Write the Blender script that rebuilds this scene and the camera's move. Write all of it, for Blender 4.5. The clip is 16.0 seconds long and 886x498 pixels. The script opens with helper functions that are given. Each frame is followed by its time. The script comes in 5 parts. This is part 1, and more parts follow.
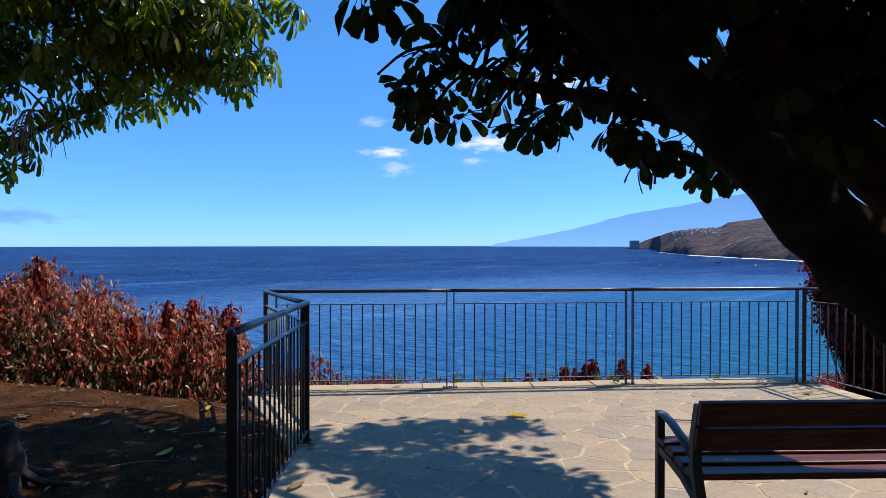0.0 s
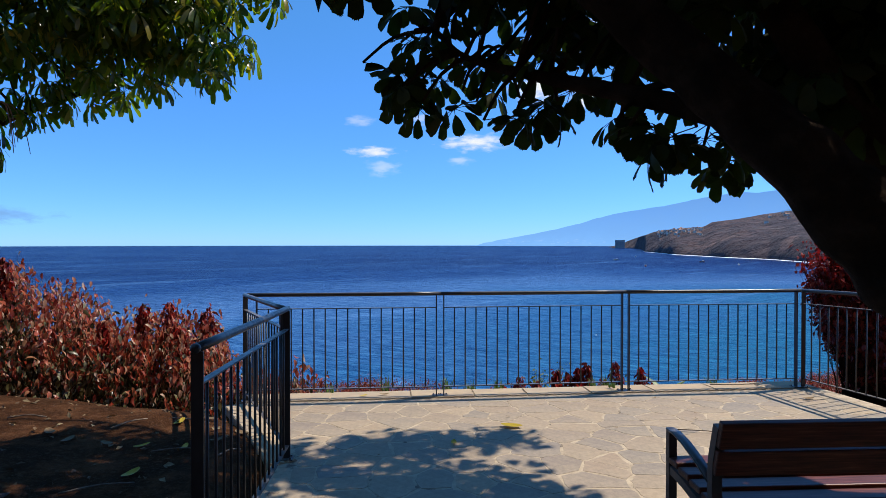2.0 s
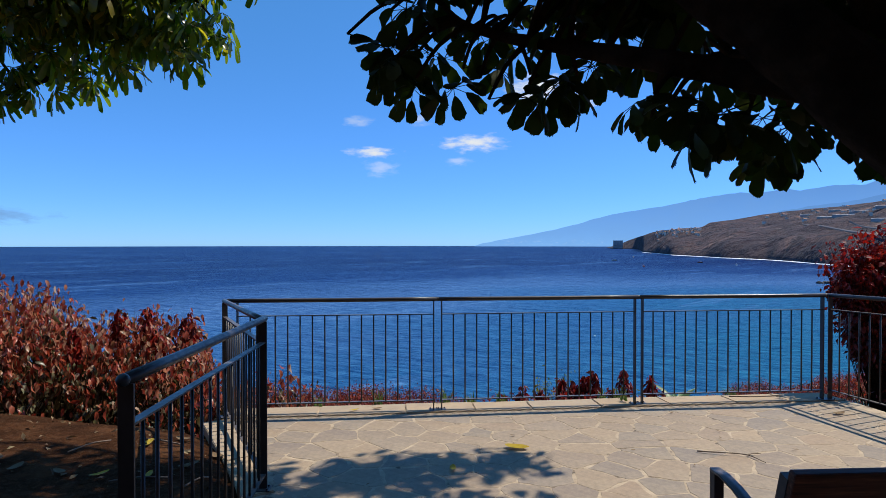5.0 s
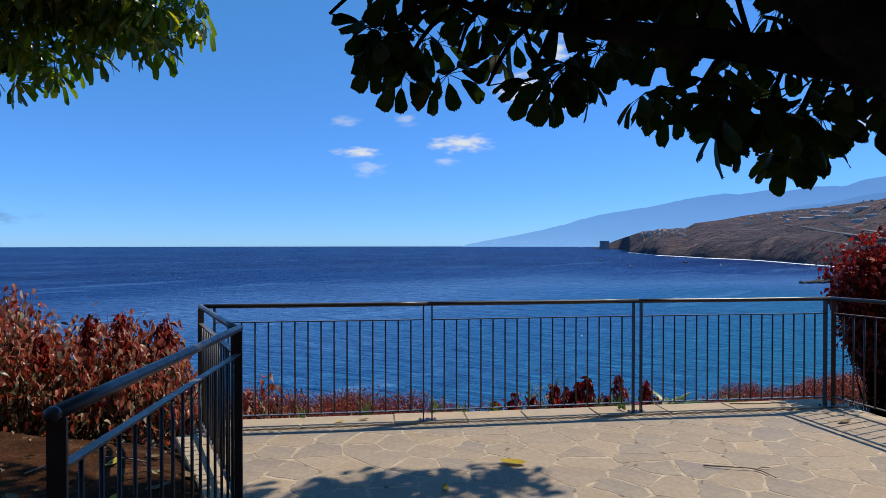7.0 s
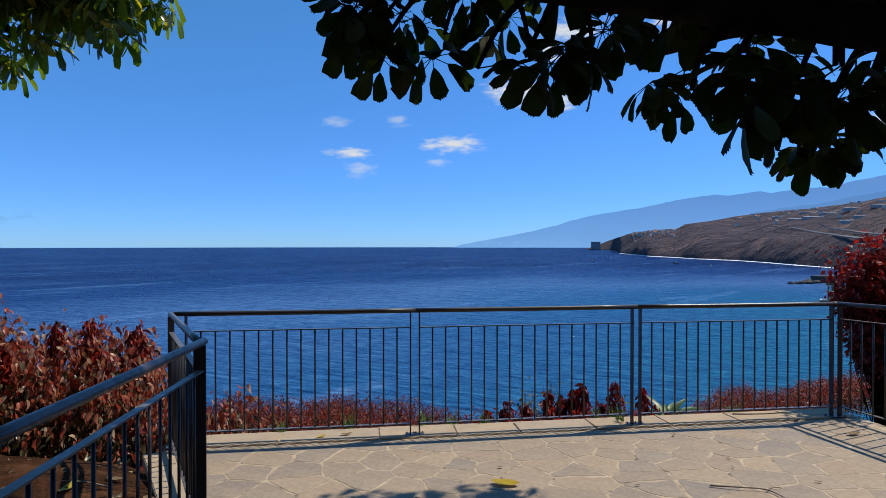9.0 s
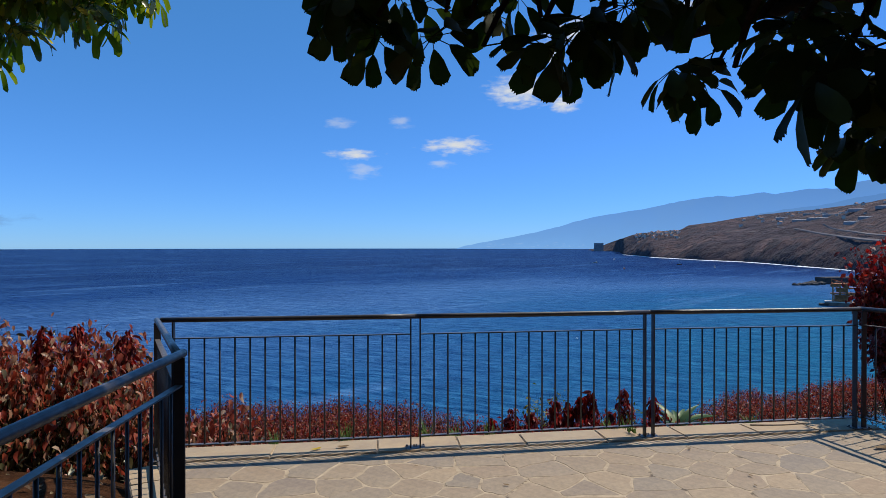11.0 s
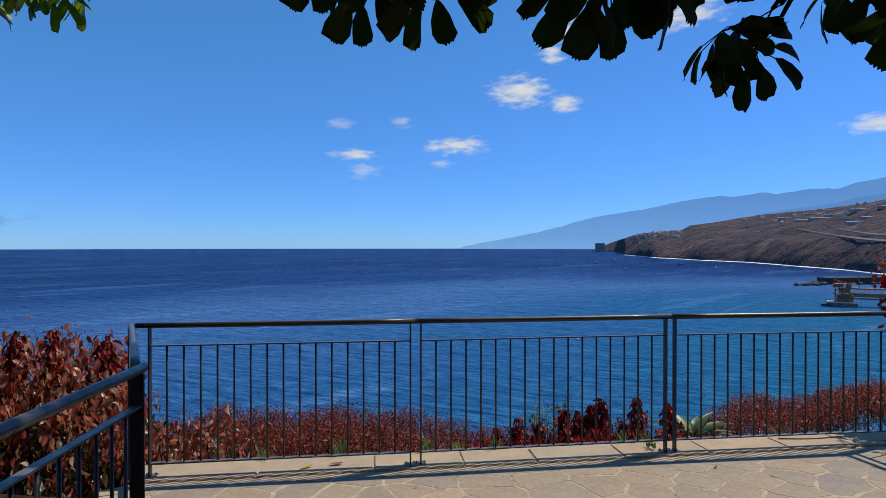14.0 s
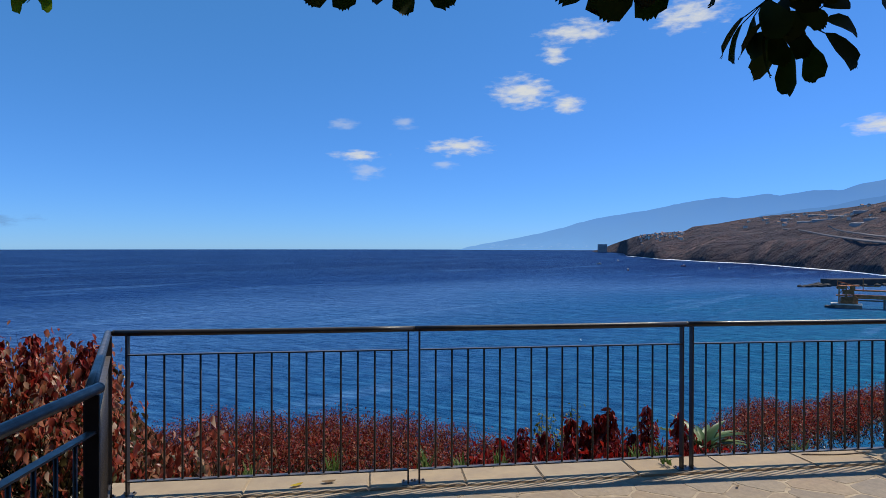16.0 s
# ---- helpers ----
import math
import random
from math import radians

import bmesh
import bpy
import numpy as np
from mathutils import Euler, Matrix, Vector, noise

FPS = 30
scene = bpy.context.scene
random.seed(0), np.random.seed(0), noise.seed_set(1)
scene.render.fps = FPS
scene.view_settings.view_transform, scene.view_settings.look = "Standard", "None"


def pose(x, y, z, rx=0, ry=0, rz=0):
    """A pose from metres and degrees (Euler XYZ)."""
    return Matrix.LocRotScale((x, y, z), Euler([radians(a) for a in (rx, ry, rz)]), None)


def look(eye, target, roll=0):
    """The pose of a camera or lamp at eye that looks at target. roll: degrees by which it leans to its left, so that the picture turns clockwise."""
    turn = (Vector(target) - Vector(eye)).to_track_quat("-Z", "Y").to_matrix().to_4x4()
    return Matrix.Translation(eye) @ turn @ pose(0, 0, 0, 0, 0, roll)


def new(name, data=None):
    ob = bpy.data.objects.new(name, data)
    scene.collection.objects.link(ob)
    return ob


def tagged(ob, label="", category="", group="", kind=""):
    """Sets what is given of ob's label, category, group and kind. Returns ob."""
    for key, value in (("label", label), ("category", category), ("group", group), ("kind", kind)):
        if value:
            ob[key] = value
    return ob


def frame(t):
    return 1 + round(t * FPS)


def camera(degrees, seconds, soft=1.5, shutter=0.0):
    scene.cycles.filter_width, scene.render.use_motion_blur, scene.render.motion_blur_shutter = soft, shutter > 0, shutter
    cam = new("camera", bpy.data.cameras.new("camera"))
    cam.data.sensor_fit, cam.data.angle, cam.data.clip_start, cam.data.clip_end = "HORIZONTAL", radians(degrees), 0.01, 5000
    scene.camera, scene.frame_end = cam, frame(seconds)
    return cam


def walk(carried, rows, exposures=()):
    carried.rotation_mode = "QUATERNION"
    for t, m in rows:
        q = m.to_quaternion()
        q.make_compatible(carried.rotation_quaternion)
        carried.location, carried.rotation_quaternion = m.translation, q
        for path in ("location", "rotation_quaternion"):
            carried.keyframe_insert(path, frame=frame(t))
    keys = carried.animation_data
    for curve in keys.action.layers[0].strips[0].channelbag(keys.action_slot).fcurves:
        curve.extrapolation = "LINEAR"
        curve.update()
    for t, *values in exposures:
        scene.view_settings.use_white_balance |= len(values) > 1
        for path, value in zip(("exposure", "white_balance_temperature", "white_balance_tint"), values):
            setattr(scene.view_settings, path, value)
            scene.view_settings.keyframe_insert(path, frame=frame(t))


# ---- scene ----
cam = camera(77.2, 16.0, soft=0.55)
PATH = [
    (0, (0.059, 0.05, 1.632), (0.206, 2.044, 1.611), -0.0),
    (0.5, (0.053, 0.112, 1.64), (0.212, 2.106, 1.618), 0.0),
    (1, (0.052, 0.18, 1.643), (0.224, 2.173, 1.621), 0.0),
    (1.5, (0.054, 0.253, 1.644), (0.242, 2.244, 1.623), 0.0),
    (2, (0.053, 0.327, 1.648), (0.247, 2.317, 1.625), -0.0),
    (2.5, (0.063, 0.409, 1.654), (0.26, 2.399, 1.631), -0.0),
    (3, (0.071, 0.491, 1.656), (0.268, 2.481, 1.634), -0.0),
    (3.5, (0.08, 0.562, 1.657), (0.277, 2.552, 1.635), -0.0),
    (4, (0.091, 0.641, 1.653), (0.289, 2.631, 1.631), -0.0),
    (6.5, (0.107, 1.034, 1.657), (0.329, 3.021, 1.637), -0.0),
    (7, (0.106, 1.095, 1.665), (0.351, 3.08, 1.645), -0.0),
    (7.5, (0.131, 1.179, 1.662), (0.396, 3.162, 1.644), -0.0),
    (8, (0.14, 1.256, 1.667), (0.413, 3.237, 1.65), 0.0),
    (8.5, (0.155, 1.318, 1.677), (0.43, 3.299, 1.66), 0.0),
    (9, (0.176, 1.396, 1.684), (0.45, 3.377, 1.667), 0.0),
    (11.5, (0.223, 1.715, 1.691), (0.486, 3.697, 1.679), 0.0),
    (12, (0.227, 1.778, 1.69), (0.491, 3.761, 1.678), 0.0),
    (12.5, (0.231, 1.844, 1.681), (0.497, 3.827, 1.67), 0.1),
    (13, (0.248, 1.896, 1.68), (0.511, 3.879, 1.669), 0.1),
    (13.5, (0.269, 1.971, 1.679), (0.529, 3.954, 1.667), -0.0),
    (14, (0.259, 2.058, 1.676), (0.519, 4.041, 1.664), -0.0),
    (14.5, (0.258, 2.134, 1.679), (0.53, 4.116, 1.668), 0.1),
    (15, (0.286, 2.192, 1.692), (0.543, 4.175, 1.681), 0.0),
    (15.5, (0.301, 2.267, 1.69), (0.555, 4.251, 1.68), 0.1),
    (16, (0.31, 2.35, 1.685), (0.562, 4.334, 1.676), 0.1),
]
walk(cam, [(t, look(eye, target, roll)) for t, eye, target, roll in PATH],
     exposures=[(0, 0.15), (3.5, -0.03), (7, -0.2), (9, -0.27), (13, -0.36), (16, -0.38)])

# ---- light ----
TO_SUN = Vector((0.65, 0.19, 1.0)).normalized()
world = bpy.data.worlds.new("daylight")
scene.world = world
world.use_nodes = True
wn = world.node_tree
sky = wn.nodes.new("ShaderNodeTexSky")
sky.sky_type = "NISHITA"
sky.sun_disc = False
sky.sun_elevation = math.asin(TO_SUN.z)
sky.sun_rotation = math.atan2(TO_SUN.x, TO_SUN.y)
sky.altitude, sky.air_density, sky.dust_density, sky.ozone_density = 1200, 1.0, 0.0, 4.0
tint = wn.nodes.new("ShaderNodeMix")
tint.data_type, tint.blend_type = "RGBA", "MULTIPLY"
tint.inputs[0].default_value = 1.0
tint.inputs[7].default_value = (0.28, 0.46, 0.98, 1)
wn.links.new(sky.outputs[0], tint.inputs[6])
haze = wn.nodes.new("ShaderNodeMix")
haze.data_type, haze.blend_type = "RGBA", "ADD"
haze.inputs[0].default_value = 1.0
haze.inputs[7].default_value = (0.20, 0.97, 1.08, 1)
wn.links.new(tint.outputs[2], haze.inputs[6])
wn.links.new(haze.outputs[2], wn.nodes["Background"].inputs[0])
wn.nodes["Background"].inputs[1].default_value = 0.16
sun_data = bpy.data.lights.new("sun", "SUN")
sun_data.energy, sun_data.angle, sun_data.color = 5.6, radians(0.53), (1.0, 0.92, 0.78)
sun_lamp = new("sun", sun_data)
sun_lamp.matrix_world = look(TO_SUN * 50, (0, 0, 0))


# ---- helpers for nodes and meshes ----
def mat(name, build):
    m = bpy.data.materials.new(name)
    m.use_nodes = True
    nt = m.node_tree
    build(nt, nt.nodes["Principled BSDF"], nt.nodes["Material Output"])
    return m


def node(nt, kind, **settings):
    n = nt.nodes.new(kind)
    for k, v in settings.items():
        if k in n.inputs.keys():
            n.inputs[k].default_value = v
    return n


def ramp(nt, source, stops):
    r = nt.nodes.new("ShaderNodeValToRGB")
    e = r.color_ramp.elements
    while len(e) < len(stops):
        e.new(0.5)
    for el, (p, c) in zip(e, stops):
        el.position, el.color = p, (*c, 1)
    nt.links.new(source, r.inputs[0])
    return r.outputs[0]


def coords(nt, kind="Object"):
    return nt.nodes.new("ShaderNodeTexCoord").outputs[kind]


def noise_of(nt, vec, scale, detail=4.0, rough=0.55):
    n = node(nt, "ShaderNodeTexNoise", Scale=scale, Detail=detail, Roughness=rough)
    nt.links.new(vec, n.inputs["Vector"])
    return n.outputs["Fac"]


def mixc(nt, fac, a, b, mode="MIX"):
    n = nt.nodes.new("ShaderNodeMix")
    n.data_type, n.blend_type = "RGBA", mode
    for sock, v in ((n.inputs[0], fac), (n.inputs[6], a), (n.inputs[7], b)):
        if isinstance(v, bpy.types.NodeSocket):
            nt.links.new(v, sock)
        else:
            sock.default_value = v if isinstance(v, float) else (*v, 1)
    return n.outputs[2]


def bump(nt, bsdf, height, strength, distance):
    b = node(nt, "ShaderNodeBump", Strength=strength, Distance=distance)
    nt.links.new(height, b.inputs["Height"])
    nt.links.new(b.outputs[0], bsdf.inputs["Normal"])


def mesh_of(name, verts, faces, material, smooth=False):
    me = bpy.data.meshes.new(name)
    me.from_pydata([tuple(map(float, v)) for v in verts], [], [tuple(map(int, f)) for f in faces])
    me.materials.append(material)
    if smooth:
        me.shade_smooth()
    return me


def part(name, bm, material, parent=None, label="", smooth=False):
    """Links a bmesh (or a ready mesh) as one mesh object under a thing."""
    if isinstance(bm, bmesh.types.BMesh):
        me = bpy.data.meshes.new(name)
        bm.to_mesh(me)
        bm.free()
        me.materials.append(material)
        if smooth:
            me.shade_smooth()
    else:
        me = bm
    ob = new(name, me)
    if parent is not None:
        ob.parent = parent
    if label:
        ob["label"] = label
    return ob


def thing(name, at, label, category, group="", kind=""):
    ob = new(name)
    ob.empty_display_size = 0.1
    ob.location = at
    return tagged(ob, label, category, group, kind)


def box(bm, centre, size, m=None, bevel=0.0):
    r = bmesh.ops.create_cube(bm, size=1.0, matrix=(m or Matrix.Identity(4)) @ Matrix.Translation(centre) @ Matrix.Diagonal((*size, 1)))
    if bevel:
        edges = list({e for v in r["verts"] for e in v.link_edges})
        bmesh.ops.bevel(bm, geom=edges, offset=bevel, segments=2, affect="EDGES", profile=0.5)
    return r["verts"]


def smooth_path(pts, radii, n):
    """Catmull-Rom through the points, n steps a span."""
    P = [Vector(p) for p in pts]
    P = [2 * P[0] - P[1]] + P + [2 * P[-1] - P[-2]]
    R = [radii[0]] + list(radii) + [radii[-1]]
    out = []
    for i in range(1, len(P) - 2):
        for k in range(n):
            t = k / n
            a, b, c, d = P[i - 1:i + 3]
            q = 0.5 * ((2 * b) + (c - a) * t + (2 * a - 5 * b + 4 * c - d) * t * t + (3 * b - a - 3 * c + d) * t ** 3)
            out.append((q, R[i] + (R[i + 1] - R[i]) * t))
    out.append((P[-2], R[-2]))
    return out


def tube(bm, pts, radii, sides=10, n=6, rough=0.0):
    """A tapering tube along a smooth path, with closed ends and an uneven skin."""
    rows = smooth_path(pts, radii, n) if n > 1 else [(Vector(p), r) for p, r in zip(pts, radii)]
    rings, side = [], None
    for i, (p, r) in enumerate(rows):
        d = (rows[min(i + 1, len(rows) - 1)][0] - rows[max(i - 1, 0)][0]).normalized()
        if side is None:
            side = d.orthogonal().normalized()
        side = (side - d * side.dot(d)).normalized()
        up = d.cross(side)
        ring = []
        for k in range(sides):
            a = 2 * math.pi * k / sides
            o = side * math.cos(a) + up * math.sin(a)
            rr = r
            if rough:
                rr *= 1 + rough * noise.noise((p + o * r) * 7.0) + rough * 0.7 * noise.noise((p * 1.5 + o * r * 14.0))
            ring.append(bm.verts.new(p + o * rr))
        rings.append(ring)
    for a, b in zip(rings, rings[1:]):
        for k in range(sides):
            bm.faces.new((a[k], a[(k + 1) % sides], b[(k + 1) % sides], b[k]))
    bm.faces.new(list(reversed(rings[0])))
    bm.faces.new(rings[-1])


# ---- materials ----
def build_deck_stone(nt, p, out):
    c = coords(nt)
    info = nt.nodes.new("ShaderNodeObjectInfo").outputs["Random"]
    base = ramp(nt, info, [(0.0, (0.245, 0.195, 0.155)), (0.2, (0.355, 0.265, 0.175)), (0.35, (0.255, 0.21, 0.165)), (0.5, (0.325, 0.24, 0.16)), (0.62, (0.230, 0.195, 0.165)), (0.75, (0.385, 0.285, 0.185)), (0.88, (0.27, 0.22, 0.17)), (1.0, (0.345, 0.245, 0.16))])
    big = noise_of(nt, c, 2.2, 5)
    col = mixc(nt, ramp(nt, big, [(0.38, (0, 0, 0)), (0.68, (1, 1, 1))]), base, mixc(nt, 0.5, base, (0.38, 0.30, 0.205)))
    spots = ramp(nt, noise_of(nt, c, 21.0, 6, 0.7), [(0.35, (0.72, 0.72, 0.72)), (0.62, (1.06, 1.05, 1.03))])
    col = mixc(nt, 0.8, col, mixc(nt, 1.0, col, spots, "MULTIPLY"))
    nt.links.new(col, p.inputs["Base Color"])
    p.inputs["Roughness"].default_value = 0.78
    bump(nt, p, noise_of(nt, c, 38.0, 8, 0.7), 0.35, 0.006)


def build_mortar(nt, p, out):
    c = coords(nt)
    col = ramp(nt, noise_of(nt, c, 9.0, 6, 0.65), [(0.34, (0.12, 0.09, 0.065)), (0.43, (0.36, 0.28, 0.19)), (0.68, (0.50, 0.395, 0.275))])
    nt.links.new(col, p.inputs["Base Color"])
    p.inputs["Roughness"].default_value = 0.9
    bump(nt, p, noise_of(nt, c, 60.0, 6), 0.5, 0.004)


def build_coping(nt, p, out):
    c = coords(nt)
    info = nt.nodes.new("ShaderNodeObjectInfo").outputs["Random"]
    base = ramp(nt, info, [(0.0, (0.40, 0.29, 0.175)), (0.35, (0.47, 0.345, 0.205)), (0.7, (0.38, 0.30, 0.205)), (1.0, (0.48, 0.335, 0.19))])
    col = mixc(nt, ramp(nt, noise_of(nt, c, 5.0, 6, 0.65), [(0.35, (0, 0, 0)), (0.75, (1, 1, 1))]), base, (0.31, 0.235, 0.165))
    nt.links.new(col, p.inputs["Base Color"])
    p.inputs["Roughness"].default_value = 0.85
    bump(nt, p, noise_of(nt, c, 45.0, 8, 0.7), 0.3, 0.005)


def build_paint(nt, p, out):
    c = coords(nt)
    col = ramp(nt, noise_of(nt, c, 14.0, 5, 0.6), [(0.3, (0.020, 0.018, 0.019)), (0.6, (0.031, 0.028, 0.028)), (0.8, (0.060, 0.048, 0.040))])
    # upward faces painted paler, standing in for sky and sun glint on the paint
    geo = nt.nodes.new("ShaderNodeNewGeometry")
    up = nt.nodes.new("ShaderNodeSeparateXYZ")
    nt.links.new(geo.outputs["True Normal"], up.inputs[0])
    col = mixc(nt, ramp(nt, up.outputs["Z"], [(0.80, (0, 0, 0)), (0.97, (0.7, 0.7, 0.7))]), col, (0.15, 0.135, 0.13))
    nt.links.new(col, p.inputs["Base Color"])
    nt.links.new(ramp(nt, noise_of(nt, c, 30.0), [(0.3, (0.32, 0.32, 0.32)), (0.7, (0.5, 0.5, 0.5))]), p.inputs["Roughness"])
    bump(nt, p, noise_of(nt, c, 160.0, 3), 0.12, 0.002)


def build_bench_wood(nt, p, out):
    c = coords(nt)
    m = node(nt, "ShaderNodeMapping", Scale=(1.5, 26.0, 26.0))
    nt.links.new(c, m.inputs["Vector"])
    grain = noise_of(nt, m.outputs[0], 3.0, 6, 0.65)
    col = ramp(nt, grain, [(0.3, (0.035, 0.010, 0.006)), (0.55, (0.12, 0.034, 0.019)), (0.75, (0.27, 0.085, 0.045))])
    col = mixc(nt, ramp(nt, noise_of(nt, c, 4.0, 4), [(0.45, (0, 0, 0)), (0.8, (0.5, 0.5, 0.5))]), col, (0.10, 0.042, 0.029))
    nt.links.new(col, p.inputs["Base Color"])
    p.inputs["Roughness"].default_value = 0.42
    p.inputs["Specular IOR Level"].default_value = 0.2
    bump(nt, p, grain, 0.25, 0.003)


def build_bark(nt, p, out):
    c = coords(nt)
    col = ramp(nt, noise_of(nt, c, 6.0, 7, 0.65), [(0.25, (0.013, 0.008, 0.005)), (0.5, (0.032, 0.019, 0.011)), (0.75, (0.070, 0.042, 0.026))])
    nt.links.new(col, p.inputs["Base Color"])
    p.inputs["Roughness"].default_value = 0.95
    p.inputs["Specular IOR Level"].default_value = 0.025
    bump(nt, p, noise_of(nt, c, 22.0, 8, 0.7), 1.0, 0.04)


def build_soil(nt, p, out):
    c = coords(nt)
    col = ramp(nt, noise_of(nt, c, 3.0, 8, 0.7), [(0.25, (0.026, 0.010, 0.004)), (0.5, (0.068, 0.027, 0.011)), (0.72, (0.18, 0.078, 0.035))])
    col = mixc(nt, ramp(nt, noise_of(nt, c, 34.0, 6, 0.7), [(0.5, (0, 0, 0)), (0.7, (0.5, 0.5, 0.5))]), col, (0.18, 0.11, 0.065))
    nt.links.new(col, p.inputs["Base Color"])
    p.inputs["Roughness"].default_value = 1.0
    p.inputs["Specular IOR Level"].default_value = 0.05
    bump(nt, p, noise_of(nt, c, 26.0, 9, 0.75), 1.0, 0.05)


def leaf_build(stops, rough=0.4, glow=0.35, veil=(1.0, 1.0, 1.0), by_object=False, gloss=0.25):
    def build(nt, p, out):
        if by_object:
            rnd = nt.nodes.new("ShaderNodeObjectInfo").outputs["Random"]
        else:
            rnd = nt.nodes.new("ShaderNodeNewGeometry").outputs["Random Per Island"]
        col = ramp(nt, rnd, stops)
        c = coords(nt)
        col = mixc(nt, ramp(nt, noise_of(nt, c, 18.0, 4), [(0.35, (0, 0, 0)), (0.8, (0.55, 0.55, 0.55))]), col, mixc(nt, 1.0, col, (0.55, 0.5, 0.45), "MULTIPLY"))
        nt.links.new(col, p.inputs["Base Color"])
        p.inputs["Roughness"].default_value = rough
        p.inputs["Specular IOR Level"].default_value = gloss
        tr = nt.nodes.new("ShaderNodeBsdfTranslucent")
        nt.links.new(mixc(nt, 1.0, col, veil, "MULTIPLY"), tr.inputs[0])
        mx = node(nt, "ShaderNodeMixShader", Fac=glow)
        nt.links.new(p.outputs[0], mx.inputs[1])
        nt.links.new(tr.outputs[0], mx.inputs[2])
        nt.links.new(mx.outputs[0], out.inputs[0])
    return build


def build_sea(nt, p, out):
    c = coords(nt)
    sh = node(nt, "ShaderNodeMapping", Scale=(1.0, 1.0, 1.0))
    nt.links.new(c, sh.inputs["Vector"])
    drift = noise_of(nt, sh.outputs[0], 0.006, 5, 0.6)
    # shallower, turquoise water by distance in the plan; centred right, painting in sun-side brightness
    ln = nt.nodes.new("ShaderNodeVectorMath")
    ln.operation = "LENGTH"
    bay = node(nt, "ShaderNodeMapping", Location=(-210.0, -50.0, 0.0))
    nt.links.new(c, bay.inputs["Vector"])
    nt.links.new(bay.outputs[0], ln.inputs[0])
    mr = node(nt, "ShaderNodeMapRange")
    for k, v in ((1, 110.0), (2, 640.0), (3, 0.0), (4, 1.0)):
        mr.inputs[k].default_value = v
    nt.links.new(ln.outputs["Value"], mr.inputs[0])
    ad = nt.nodes.new("ShaderNodeMath")
    ad.operation = "ADD"
    nt.links.new(mr.outputs[0], ad.inputs[0])
    mu = nt.nodes.new("ShaderNodeMath")
    mu.operation = "MULTIPLY_ADD"
    nt.links.new(drift, mu.inputs[0])
    mu.inputs[1].default_value, mu.inputs[2].default_value = 0.5, -0.25
    nt.links.new(mu.outputs[0], ad.inputs[1])
    col = ramp(nt, ad.outputs[0], [(0.0, (0.009, 0.115, 0.235)), (0.2, (0.016, 0.094, 0.245)), (0.38, (0.044, 0.122, 0.295)), (0.6, (0.007, 0.034, 0.140)), (1.0, (0.0028, 0.0150, 0.085))])
    # wind slicks: long paler swathes
    sl = node(nt, "ShaderNodeMapping", Scale=(3.0, 1.0, 1.0), Rotation=(0.0, 0.0, 0.55))
    sl.vector_type = "TEXTURE"
    nt.links.new(c, sl.inputs["Vector"])
    slick = ramp(nt, noise_of(nt, sl.outputs[0], 0.010, 7, 0.62), [(0.48, (0, 0, 0)), (0.70, (0.5, 0.5, 0.5))])
    col = mixc(nt, slick, col, (0.026, 0.088, 0.245))
    # thin foam-pale streaks drawn out by the current
    th = node(nt, "ShaderNodeMapping", Scale=(7.0, 1.0, 1.0), Rotation=(0.0, 0.0, 0.7))
    th.vector_type = "TEXTURE"
    nt.links.new(c, th.inputs["Vector"])
    thin = ramp(nt, noise_of(nt, th.outputs[0], 0.035, 6, 0.6), [(0.58, (0, 0, 0)), (0.63, (0.40, 0.40, 0.40)), (0.68, (0, 0, 0))])
    col = mixc(nt, thin, col, (0.085, 0.21, 0.44))
    # ripples: crests lie across the wind, short ones on long ones
    rp = node(nt, "ShaderNodeMapping", Scale=(2.8, 1.0, 1.0), Rotation=(0.0, 0.0, -0.5))
    rp.vector_type = "TEXTURE"
    nt.links.new(c, rp.inputs["Vector"])
    # light and dark of the wave faces multiplied into the colour
    col = mixc(nt, 1.0, col, ramp(nt, noise_of(nt, rp.outputs[0], 0.55, 4, 0.6), [(0.32, (0.52, 0.62, 0.70)), (0.5, (1, 1, 1)), (0.68, (2.3, 1.7, 1.38))]), "MULTIPLY")
    # rare whitecaps
    caps = ramp(nt, noise_of(nt, rp.outputs[0], 0.11, 5, 0.7), [(0.745, (0, 0, 0)), (0.78, (0.55, 0.55, 0.55))])
    col = mixc(nt, caps, col, (0.45, 0.55, 0.68))
    nt.links.new(col, p.inputs["Base Color"])
    p.inputs["Roughness"].default_value = 0.34
    p.inputs["IOR"].default_value = 1.33
    p.inputs["Specular IOR Level"].default_value = 0.025
    small = noise_of(nt, rp.outputs[0], 0.6, 6, 0.6)
    wide = noise_of(nt, rp.outputs[0], 0.13, 4, 0.5)
    sm = nt.nodes.new("ShaderNodeMath")
    sm.operation = "MULTIPLY_ADD"
    nt.links.new(wide, sm.inputs[0])
    sm.inputs[1].default_value = 2.0
    nt.links.new(small, sm.inputs[2])
    bump(nt, p, sm.outputs[0], 1.0, 1.9)


